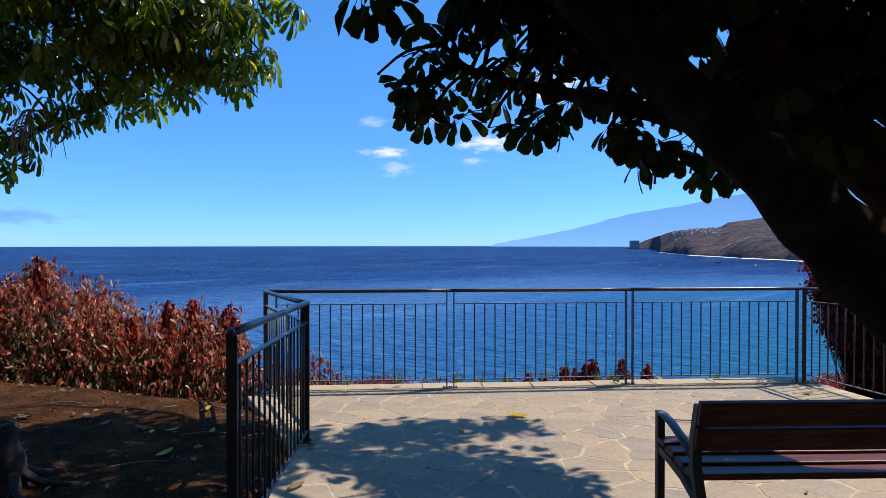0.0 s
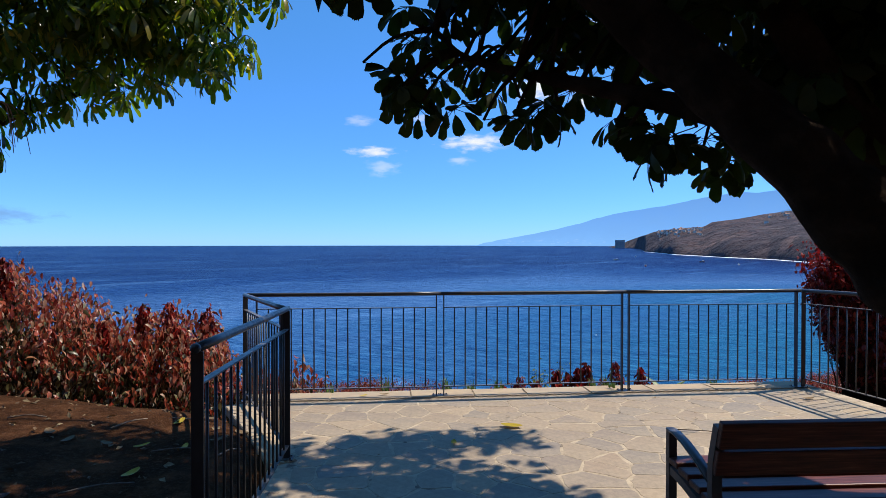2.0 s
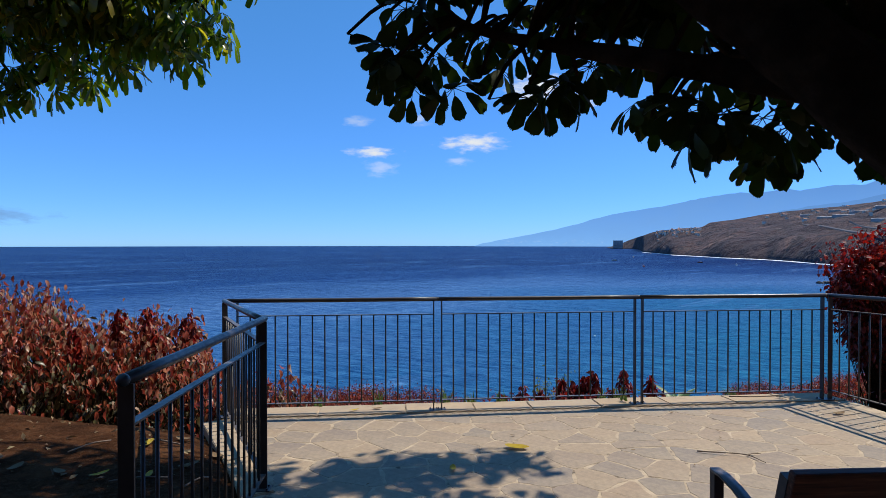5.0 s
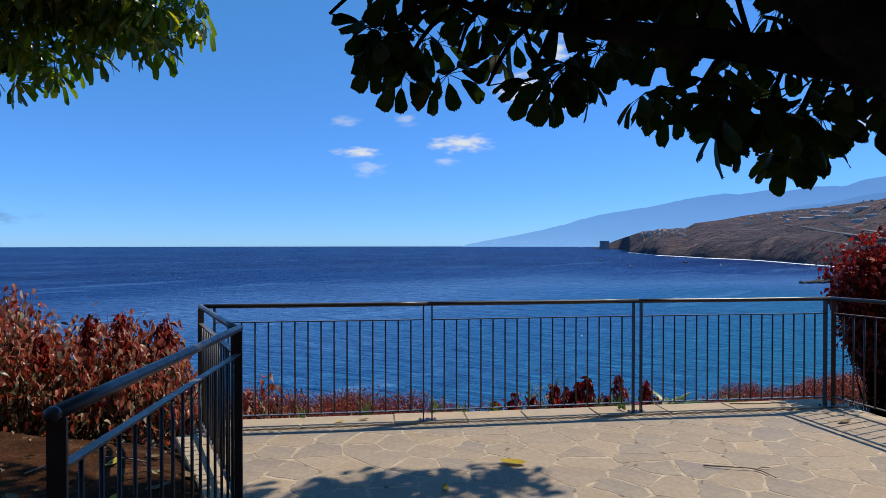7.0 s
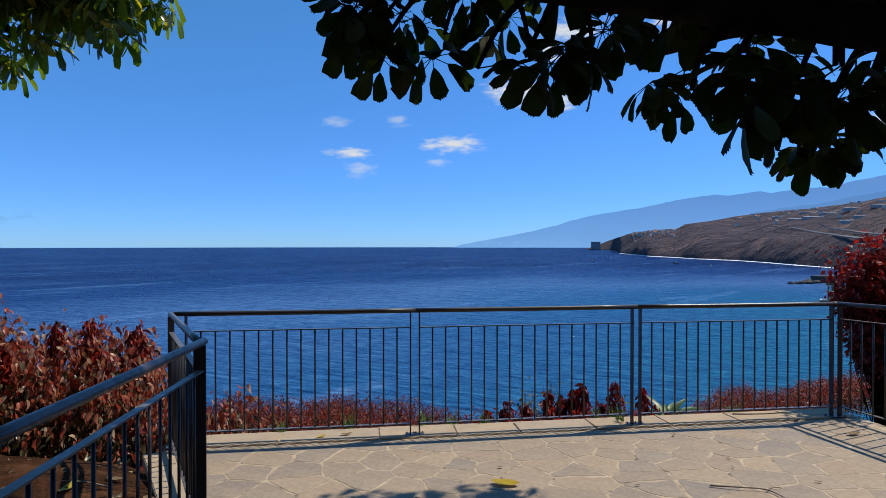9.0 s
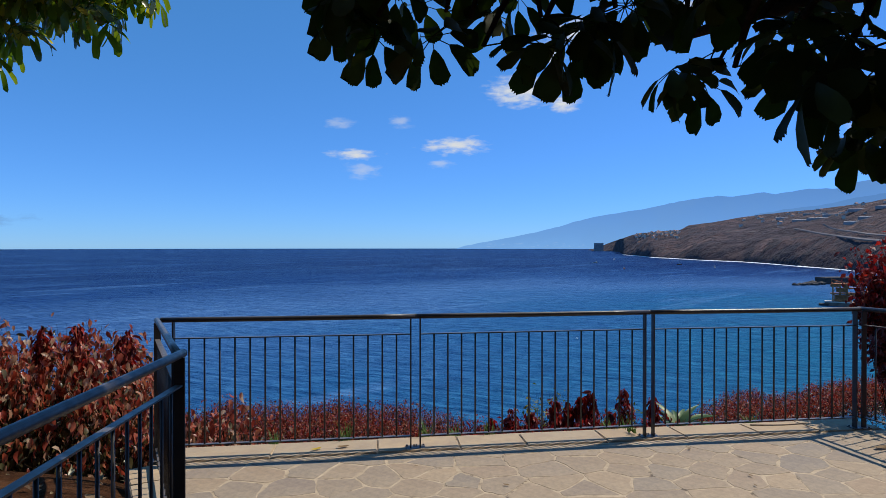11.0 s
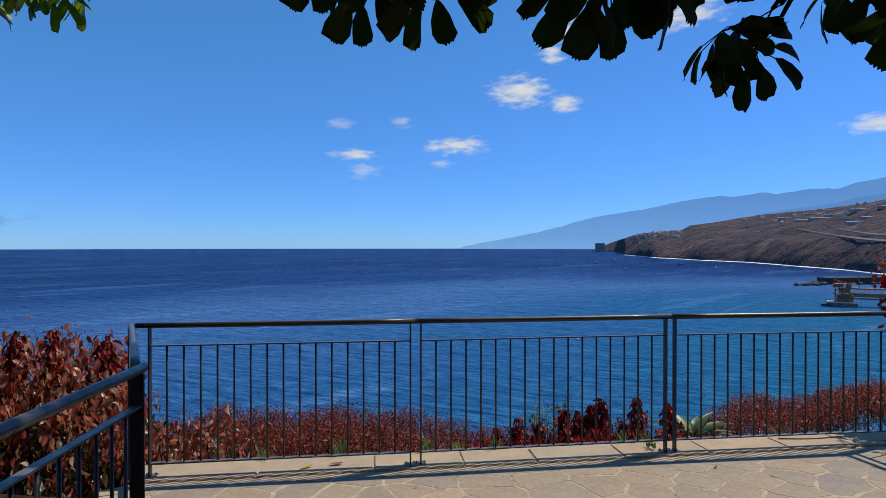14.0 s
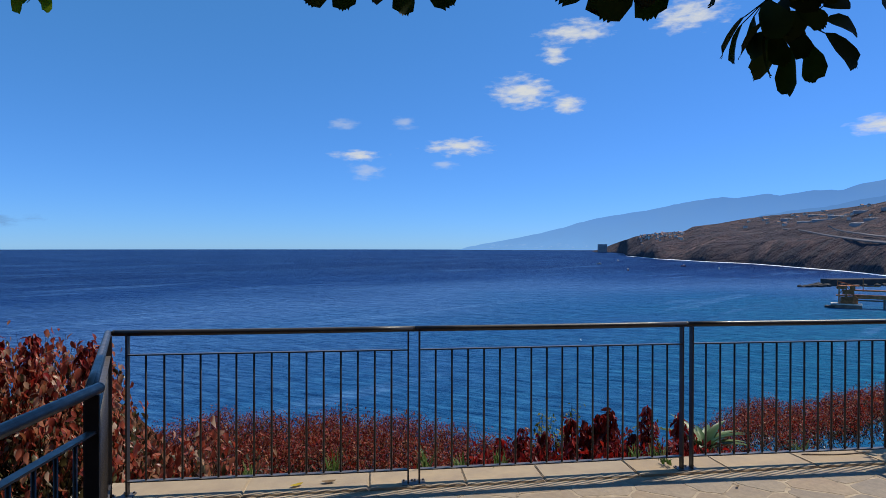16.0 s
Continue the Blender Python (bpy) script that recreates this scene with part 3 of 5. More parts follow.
def build_coping_row(a, b, inner, outer, parent, g):
    """Coping slabs from a to b (plan), reaching from inner to outer metres off the line, to its left."""
    A, B = np.array(a), np.array(b)
    L = np.hypot(*(B - A))
    u = (B - A) / L
    n = np.array((-u[1], u[0]))
    s = 0.0
    while s < L - 0.05:
        w = min(g.uniform(0.5, 0.95), L - s)
        if L - s - w < 0.3:
            w = L - s
        bm = bmesh.new()
        k0, k1 = s + 0.004 + g.uniform(0, 0.004), s + w - 0.004
        o = outer + g.uniform(-0.012, 0.012)
        sk = g.uniform(-0.03, 0.03)
        quad = [A + u * k0 + n * inner, A + u * k1 + n * inner, A + u * (k1 + sk * 0.3) + n * o, A + u * (k0 + sk * 0.2) + n * (o + g.uniform(-0.01, 0.01))]
        c = sum(quad) / 4
        rise = 0.010 + g.uniform(0, 0.004)
        vt = [bm.verts.new((p[0] - c[0], p[1] - c[1], deck_z(p[1]) - deck_z(c[1]) + rise)) for p in quad]
        vb = [bm.verts.new((p[0] - c[0], p[1] - c[1], deck_z(p[1]) - deck_z(c[1]) - 0.07)) for p in quad]
        bm.faces.new(vt)
        bm.faces.new(list(reversed(vb)))
        for i in range(4):
            j = (i + 1) % 4
            bm.faces.new((vb[i], vb[j], vt[j], vt[i]))
        bmesh.ops.bevel(bm, geom=[e for e in bm.edges if all(v in vt for v in e.verts)], offset=0.006, segments=2, affect="EDGES")
        bmesh.ops.recalc_face_normals(bm, faces=bm.faces)
        ob = part("coping_slab", bm, M_COPING, parent)
        ob.location = (c[0], c[1], deck_z(c[1]))
        s += w


# ---- railing ----
RAIL_R = 0.021
RAIL_Z, MID_Z, LOW_Z = 1.111, 0.961, 0.101


def flat_bar(p, q, wide, thick):
    """A flat steel bar lying level between two points."""
    p, q = Vector(p), Vector(q)
    d = (q - p)
    u = d.normalized()
    s = Vector((-u.y, u.x, 0)).normalized() * wide / 2
    h = Vector((0, 0, thick / 2))
    bm = bmesh.new()
    v = [bm.verts.new(c) for c in (p - s - h, p + s - h, p + s + h, p - s + h, q - s - h, q + s - h, q + s + h, q - s + h)]
    for f in ((3, 2, 1, 0), (4, 5, 6, 7), (0, 1, 5, 4), (1, 2, 6, 5), (2, 3, 7, 6), (3, 0, 4, 7)):
        bm.faces.new([v[i] for i in f])
    bmesh.ops.recalc_face_normals(bm, faces=bm.faces)
    return bm


def picket_mesh():
    bm = bmesh.new()
    tube(bm, [(0, 0, LOW_Z), (0, 0, MID_Z)], [0.0075, 0.0075], 8, 1)
    me = bpy.data.meshes.new("baluster")
    bm.to_mesh(me)
    bm.free()
    me.materials.append(M_PAINT)
    me.shade_smooth()
    return me


PICKET = picket_mesh()


def railing(a, b, label, ext=(0.04, 0.04), post_w=0.05, spacing=0.118, ends=(True, True), feet=(True, True)):
    """One panel of railing from a to b in the plan, with its end posts."""
    A, B = Vector((a[0], a[1], deck_z(a[1]) + 0.010)), Vector((b[0], b[1], deck_z(b[1]) + 0.010))
    u = (B - A).normalized()
    flat = Vector((u.x, u.y, 0)).normalized()
    side = Vector((-flat.y, flat.x, 0))
    root = thing("railing", A, label, "railing", "railing panels round the terrace")
    Z = Vector((0, 0, 1))
    o = Vector((0, 0, 0))
    L = B - A
    bm = bmesh.new()
    tube(bm, [o - u * ext[0] + Z * RAIL_Z, L * 0.5 + Z * (RAIL_Z - 0.002), L + u * ext[1] + Z * RAIL_Z], [RAIL_R] * 3, 14, 3)
    for c in (o - u * ext[0], L + u * ext[1]):
        bmesh.ops.create_uvsphere(bm, u_segments=14, v_segments=8, radius=RAIL_R * 1.03, matrix=Matrix.Translation(c + Z * RAIL_Z))
    part("handrail", bm, M_PAINT, root, "round steel handrail", True)
    part("upper_bar", flat_bar(Z * MID_Z, L + Z * MID_Z, 0.036, 0.008), M_PAINT, root)
    part("lower_bar", flat_bar(Z * LOW_Z, L + Z * LOW_Z, 0.036, 0.008), M_PAINT, root)
    for k, (at, on) in enumerate(zip((o, L), ends)):
        if not on:
            continue
        bm = bmesh.new()
        m = Matrix.Translation(at) @ Matrix((( *flat, 0), (*side, 0), (*Z, 0), (0, 0, 0, 1))).transposed()
        box(bm, (0, 0, (RAIL_Z - 0.015) / 2), (0.011, post_w, RAIL_Z - 0.015), m, 0.0015)
        post = part("post", bm, M_PAINT, root)
        bm = bmesh.new()
        box(bm, (0, 0, 0.004), (0.085, 0.09, 0.009), m, 0.002)
        for sx in (-0.03, 0.03):
            bmesh.ops.create_cone(bm, cap_ends=True, segments=6, radius1=0.008, radius2=0.007, depth=0.012, matrix=m @ Matrix.Translation((sx, 0.028, 0.013)))
        part("base_plate", bm, M_PAINT, post)
    n = max(1, round(L.length / spacing) - 1)
    for i in range(1, n + 1):
        pk = part("baluster", PICKET, M_PAINT, root)
        pk.location = L * (i / (n + 1))
    return root


DARK = "dark grey painted steel railing panel with thin round balusters"
railing((LC[0] + 0.085, LC[1] - 0.001), P1, DARK, (0.085, 0.04))
railing((P1[0] + 0.08, P1[1]), P2, DARK)
railing((P2[0] + 0.08, P2[1]), P3, DARK)
railing((P3[0] + 0.085, P3[1] - 0.01), PR, DARK, (0.06, 0.04))
railing((PR[0], PR[1] - 0.08), (5.06, 1.75), DARK)
railing((LC[0] - 0.02, LC[1] - 0.05), (JP[0] - 0.03, JP[1] + 0.055), "dark steel railing panel running along the soil bank", (0.04, 0.06))
railing(JP, NP, "dark steel railing panel ending beside the soil bank", (0.045, 0.02))


# ---- leaves ----
def blade(length, width, droop, kinds, g):
    """An obovate leaflet along +x that bends down; returns vertices and faces."""
    xs = [0.0, 0.16, 0.42, 0.72, 0.93, 1.0]
    ws = [0.10, 0.50, 0.84, 1.0, 0.90, 0.48] if kinds == "broad" else [0.08, 0.50, 0.88, 1.0, 0.88, 0.42]
    v, f = [], []
    for x, w in zip(xs, ws):
        z = -droop * x * x * length
        rag = g.uniform(0.80, 1.08)
        fold = 0.18 * w * width / 2
        v += [(x * length * (1 if x < 0.9 else g.uniform(0.92, 1.06)), -w * width / 2 * rag, z + fold), (x * length, 0, z), (x * length * (1 if x < 0.9 else g.uniform(0.92, 1.06)), w * width / 2 * g.uniform(0.80, 1.08), z + fold)]
    for i in range(len(xs) - 1):
        a = i * 3
        f += [(a, a + 3, a + 4, a + 1), (a + 1, a + 4, a + 5, a + 2)]
    if kinds == "broad":
        # small ragged teeth along the blunt end
        a = (len(xs) - 1) * 3
        for k in (0, 1):
            p, q = np.array(v[a + k]), np.array(v[a + k + 1])
            for u0, u1 in ((0.0, 0.5), (0.5, 1.0)):
                s0, s1 = p + (q - p) * u0, p + (q - p) * u1
                v += [tuple(s0), tuple(s1), tuple((s0 + s1) / 2 + np.array((length * g.uniform(0.01, 0.065), 0, -0.006)))]
                f.append((len(v) - 3, len(v) - 2, len(v) - 1))
    return np.array(v), f


def strip(p, q, w):
    """A thin three-sided stalk from p to q."""
    p, q = np.array(p, float), np.array(q, float)
    d = q - p
    d = d / np.linalg.norm(d)
    s = np.cross(d, (0.31, 0.87, 0.38))
    s = s / np.linalg.norm(s)
    t = np.cross(d, s)
    v, f = [], []
    for c in (p, q):
        for k in range(3):
            a = 2.094 * k
            v.append(c + (s * math.cos(a) + t * math.sin(a)) * w)
    f = [(0, 1, 4, 3), (1, 2, 5, 4), (2, 0, 3, 5)]
    return np.array(v), f


def join_bits(bits):
    V, F, o = [], [], 0
    for v, f in bits:
        V.append(v)
        F += [tuple(i + o for i in q) for q in f]
        o += len(v)
    return np.concatenate(V), F


def rot(ax, deg):
    return np.array(Matrix.Rotation(radians(deg), 3, ax))


def umbrella_leaf(g, count, length, width, hang, stalk, elev, tilt):
    """A stalk from the origin, outward along +x and up or down by elev, and round its end a fan of leaflets that
    leans outward by tilt. Returns vertices, faces and the place of the fan's middle."""
    bits = []
    e = radians(elev)
    end = np.array((stalk * math.cos(e), 0, stalk * math.sin(e)))
    bow = end * 0.5 + np.array((0, 0, 0.07 * stalk))
    bits.append(strip((0, 0, 0), bow, 0.0035))
    bits.append(strip(bow, end, 0.003))
    lean = rot("Y", tilt)
    for k in range(count):
        a = 360 * k / count + g.uniform(-9, 9)
        away = math.cos(radians(a))
        ln = length * g.uniform(0.8, 1.1) * (1.0 + 0.12 * away)
        v, f = blade(ln, width * g.uniform(0.85, 1.12), g.uniform(0.05, 0.35), "broad" if width > 0.06 else "slim", g)
        pet = length * (g.uniform(0.46, 0.62) if width > 0.06 else g.uniform(0.36, 0.50))
        dip = hang + g.uniform(-12, 12)
        v = v @ rot("X", g.uniform(-28, 28)).T
        v = v @ rot("Y", dip + g.uniform(5, 25)).T
        tip = np.array((pet, 0, 0)) @ rot("Y", dip * 0.5).T
        sv, sf = strip((0, 0, 0), tip, 0.0022)
        turn = lean @ rot("Z", a)
        bits.append(((v + tip) @ turn.T + end, f))
        bits.append((sv @ turn.T + end, sf))
    V, F = join_bits(bits)
    return V, F, end


def leaf_kinds(g, length, width, hang, stalk):
    """Six sorts of leaf, by the way that the stalk points."""
    return [umbrella_leaf(g, int(g.integers(8, 11)), length, width, hang, stalk, e, t) for e, t in ((-65, 40), (-40, 35), (-20, 40), (0, 25), (20, 15), (45, 5))]


def whorl_leaves(ends, variants, g, per, lean, scale=(0.8, 1.15)):
    """Leaf poses round the ends of twigs: (sort, matrix, place)."""
    out = []
    for e in ends:
        n = int(g.integers(per[0], per[1] + 1))
        a0 = g.uniform(0, 360)
        for k in range(n):
            m = rot("Z", a0 + 360 * k / n + g.uniform(-18, 18)) @ rot("X", g.normal() * 9) @ rot("Y", g.normal() * 9)
            out.append((int(g.integers(*lean)), m * g.uniform(*scale), np.array(e)))
    return out


def single_leaves(middles, variants, g, sorts=(0, 3), scale=(0.95, 1.15), towards=None):
    """Leaves whose fans have their middles at given places."""
    out = []
    for c in middles:
        k = int(g.integers(*sorts))
        turn = g.uniform(0, 360) if towards is None else towards + g.normal() * 50
        m = rot("Z", turn) @ rot("X", g.normal() * 6) * g.uniform(*scale)
        out.append((k, m, np.array(c) - m @ variants[k][2]))
    return out


def place_leaves(tree, poses, variants, meshes, material, keep):
    """The leaves that keep() picks become parts, the rest one crown."""
    V, F, o, made = [], [], 0, 0
    for k, m, p in poses:
        if made < 290 and keep(p):
            ob = part("leaf", meshes[k], material, tree)
            ob.matrix_local = Matrix([(*m[i], p[i]) for i in range(3)] + [(0, 0, 0, 1)])
            made += 1
        else:
            v, f, _ = variants[k]
            V.append(v @ m.T + p)
            F.append([tuple(i + o for i in q) for q in f])
            o += len(v)
    if V:
        ob = part("crown", mesh_of("crown", np.concatenate(V), [q for fs in F for q in fs], material, True), material, tree)
        ob["kind"] = "stuff"


def blob_points(g, centre, radii, n):
    out = []
    while len(out) < n:
        p = g.uniform(-1, 1, 3)
        if p @ p < 1:
            out.append(np.array(centre) + p * radii)
    return out


def limb(tree, name, pts, radii, rough=0.12, sides=12, n=6):
    bm = bmesh.new()
    tube(bm, pts, radii, sides, n, rough)
    return part(name, bm, M_BARK, tree, "", True)


def twigs(tree, ends, limbs, name="twig_wood"):
    """Thin twigs from the nearest limb to each leafy end, joined."""
    bm = bmesh.new()
    pts = [Vector(p) for l in limbs for p, r in smooth_path(l, [1] * len(l), 5)]
    for e in ends:
        e = Vector(e)
        near = min(pts, key=lambda q: (q - e).length + max(0, q.z - e.z) * 0.6)
        if (near - e).length < 0.03:
            continue
        midp = near.lerp(e, 0.55) + Vector((0, 0, 0.12 * (near - e).length))
        tube(bm, [near, midp, e], [0.016, 0.011, 0.008], 5, 3)
    ob = part(name, bm, M_BARK, tree, "", True)
    ob["kind"] = "stuff"


def right_tree():
    g = np.random.default_rng(5)
    root = thing("umbrella_tree", (0, 0, 0), "big umbrella tree with leaning dark trunk and drooping compound leaves", "tree")
    trunk = [(3.75, 1.90, 0.05), (3.05, 1.88, 0.60), (2.40, 1.88, 1.02), (2.07, 1.92, 1.28), (1.79, 2.03, 1.57), (1.56, 2.10, 1.84), (1.38, 2.21, 2.07), (1.176, 2.375, 2.37), (0.909, 2.545, 2.70), (0.50, 2.75, 3.15)]
    stem = [(3.70, 2.05, 0.2), (3.25, 2.40, 1.05), (2.85, 2.60, 1.50), (2.50, 2.66, 1.88), (2.16, 2.69, 2.24), (1.82, 2.74, 2.75), (1.5, 2.9, 3.4)]
    third = [(3.80, 2.00, 0.2), (3.55, 2.45, 1.35), (3.15, 2.85, 2.35), (2.80, 3.10, 3.1), (2.7, 3.6, 3.8)]
    fourth = [(3.15, 2.85, 2.35), (3.62, 3.5, 3.4), (3.78, 4.4, 4.5), (3.7, 5.3, 5.15)]
    low = [(1.52, 2.10, 1.86), (1.50, 2.36, 2.09), (1.36, 2.65, 2.24), (1.12, 2.92, 2.38), (0.84, 3.22, 2.53), (0.63, 3.45, 2.65), (0.46, 3.52, 2.74), (0.32, 3.53, 2.88)]
    back = [(2.25, 2.70, 2.35), (2.1, 3.2, 2.55), (1.95, 3.8, 2.70), (1.8, 4.3, 2.75)]
    limb(root, "trunk", trunk, [0.24, 0.21, 0.19, 0.175, 0.155, 0.127, 0.115, 0.105, 0.09, 0.05], 0.20, 22, 10)
    limb(root, "stem", stem, [0.17, 0.15, 0.13, 0.115, 0.10, 0.08, 0.05])
    limb(root, "stem", third, [0.16, 0.12, 0.10, 0.08, 0.05])
    limb(root, "branch", fourth, [0.08, 0.055, 0.04, 0.015])
    limb(root, "branch", low, [0.08, 0.065, 0.052, 0.042, 0.034, 0.022, 0.016, 0.010])
    limb(root, "branch", back, [0.06, 0.045, 0.035, 0.02])
    crownward = [(2.7, 3.6, 3.8), (2.4, 4.3, 4.6), (2.1, 5.2, 5.3), (1.9, 6.0, 5.5)]
    limb(root, "branch", crownward, [0.05, 0.045, 0.035, 0.02])
    limbs = [trunk[5:], stem[2:], third[2:], fourth, low, back, crownward]
    variants = leaf_kinds(g, 0.130, 0.084, 22, 0.20)
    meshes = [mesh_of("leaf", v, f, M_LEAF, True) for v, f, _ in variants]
    # the fans of the drooping fringe, by their middles
    middles = [(0.12, 3.68, 2.54), (0.24, 3.72, 2.46), (0.10, 3.80, 2.69), (0.453, 3.722, 2.471), (0.706, 3.795, 2.60), (0.86, 3.40, 2.36), (0.98, 3.45, 2.44), (1.13, 3.55, 2.55),
               (1.68, 4.08, 2.49), (1.80, 4.12, 2.47), (1.60, 4.05, 2.50), (1.36, 2.93, 2.12), (1.47, 2.92, 2.11), (1.31, 2.80, 2.17), (2.06, 3.53, 2.11), (2.15, 3.50, 2.15),
               (2.0, 3.25, 2.20), (1.53, 2.80, 2.13), (-0.12, 2.52, 2.74), (-0.02, 2.42, 2.68), (0.44, 4.07, 2.74), (0.75, 4.12, 2.90), (0.90, 4.15, 2.84), (0.86, 3.25, 2.62),
               (1.30, 3.78, 2.66), (1.42, 3.50, 2.58), (0.32, 3.80, 2.68), (0.58, 3.66, 2.74), (0.20, 3.55, 2.80), (1.85, 3.60, 2.56), (1.95, 3.05, 2.34), (2.30, 3.9, 2.62), (2.0, 3.95, 2.66)]
    ends = []
    for c, r, n in [((1.0, 3.5, 3.2), (0.45, 0.40, 0.2), 5), ((1.7, 3.2, 3.0), (0.6, 0.5, 0.25), 6), ((1.35, 2.85, 3.25), (0.75, 0.35, 0.42), 7), ((2.5, 3.1, 3.1), (0.6, 0.6, 0.6), 7),
                    ((2.75, 2.78, 2.5), (0.26, 0.12, 0.2), 4), ((2.8, 2.6, 3.0), (0.35, 0.2, 0.3), 8), ((2.6, 2.75, 3.7), (0.6, 0.3, 0.25), 10), ((2.6, 4.2, 3.6), (1.0, 0.7, 0.35), 11),
                    ((2.3, 2.4, 3.6), (1.3, 0.6, 0.4), 8), ((3.3, 2.40, 2.6), (0.5, 0.3, 0.6), 4), ((2.2, 2.9, 2.8), (0.4, 0.3, 0.25), 5), ((2.15, 2.92, 2.42), (0.22, 0.16, 0.14), 5), ((2.45, 2.85, 2.7), (0.3, 0.2, 0.25), 5), ((-0.05, 3.0, 3.5), (0.4, 0.3, 0.12), 6)]:
        ends += blob_points(g, c, np.array(r), n)
    twigs(root, ends, limbs)
    poses = single_leaves(middles, variants, g, (1, 4), (0.92, 1.12), 80)
    for c, k in ((0, 1), (1, 1), (2, 1), (5, 2), (6, 1), (11, 1), (12, 1), (14, 1), (16, 1), (18, 1)):
        near = [np.array(middles[c]) + g.normal(0, 0.06, 3) * (1.2, 1, 0.6) + (0, 0, 0.06) for _ in range(k)]
        poses += single_leaves(near, variants, g, (1, 4), (0.8, 1.05), 80)
    fill = [(g.uniform(0.15, 1.3), g.uniform(3.35, 3.95), g.uniform(2.86, 3.25)) for _ in range(16)] + [(g.uniform(0.95, 1.9), g.uniform(2.9, 3.6), g.uniform(2.66, 2.95)) for _ in range(6)]
    poses += single_leaves(fill, variants, g, (1, 5), (0.85, 1.15))
    twigs(root, [p for _, _, p in poses], limbs, "twig")
    poses += whorl_leaves(ends, variants, g, (4, 6), (0, 6), (0.95, 1.3))
    # unseen crown overhead and behind, added to hold sun and skylight off
    roof = []
    for c, r, n in [((1.2, 0.4, 3.9), (2.2, 1.1, 0.5), 24), ((0.8, -1.6, 4.1), (2.6, 1.2, 0.6), 34), ((4.5, 1.6, 4.1), (2.0, 0.9, 0.4), 34), ((6.2, 1.2, 4.4), (1.5, 1.3, 0.3), 38), ((5.2, -0.8, 4.4), (2.0, 1.0, 0.3), 38), ((3.6, 0.2, 4.4), (2.2, 1.2, 0.3), 44), ((1.0, -3.2, 2.6), (3.4, 0.5, 1.6), 90), ((1.45, 5.25, 5.5), (1.5, 0.65, 0.25), 42), ((0.95, 2.5, 5.0), (2.0, 2.1, 0.35), 105), ((1.1, 4.0, 5.2), (1.5, 0.8, 0.25), 34)]:
        roof += blob_points(g, c, np.array(r), n)
    # limb for the added clump behind, which blocks light bounced off the ground
    hind = [(0.8, -1.2, 4.0), (0.9, -2.4, 3.6), (1.0, -3.1, 2.8), (1.1, -3.3, 1.9)]
    limb(root, "branch", hind, [0.05, 0.045, 0.03, 0.015])
    over = [(1.85, 2.75, 2.85), (1.6, 1.8, 3.4), (1.2, 0.5, 3.8), (0.8, -1.2, 4.0), (0.5, -2.4, 4.0)]
    limb(root, "branch", over, [0.10, 0.085, 0.07, 0.05, 0.025])
    out = [(4.6, 2.2, 3.8), (5.4, 1.0, 4.2), (5.8, -0.4, 4.4), (5.4, -1.2, 4.4)]
    limb(root, "branch", out, [0.05, 0.04, 0.03, 0.015])
    side = [(3.15, 2.85, 2.35), (3.9, 2.6, 3.2), (4.6, 2.2, 3.8), (5.4, 1.9, 4.1)]
    limb(root, "branch", side, [0.09, 0.07, 0.05, 0.025])
    top = [(1.9, 6.0, 5.5), (1.3, 6.4, 5.9), (0.4, 6.6, 6.1)]
    limb(root, "branch", top, [0.03, 0.025, 0.012])
    crest = [(1.6, 1.8, 3.4), (1.4, 2.4, 4.2), (1.2, 3.0, 4.9), (1.4, 4.0, 5.3), (1.6, 5.0, 5.5)]
    limb(root, "branch", crest, [0.08, 0.07, 0.05, 0.035, 0.015])
    twigs(root, roof, [over, side, fourth, top, crest, hind, out], "twig")
    # thinner sprays at the outer rim, which let the sun through in flecks
    rim = []
    for c, r, n in [((3.50, 5.68, 5.2), (1.15, 0.30, 0.20), 19), ((3.35, 4.90, 5.2), (1.0, 0.26, 0.20), 11), ((3.2, 4.2, 4.4), (0.8, 0.40, 0.25), 8)]:
        rim += blob_points(g, c, np.array(r), n)
    twigs(root, rim, [fourth, crest], "twig")
    poses += whorl_leaves(rim, variants, g, (3, 4), (0, 6), (0.95, 1.25))
    poses += whorl_leaves(roof, variants, g, (5, 6), (0, 6), (1.0, 1.35))
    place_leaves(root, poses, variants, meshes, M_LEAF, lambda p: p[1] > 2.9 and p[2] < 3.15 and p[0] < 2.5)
    return root


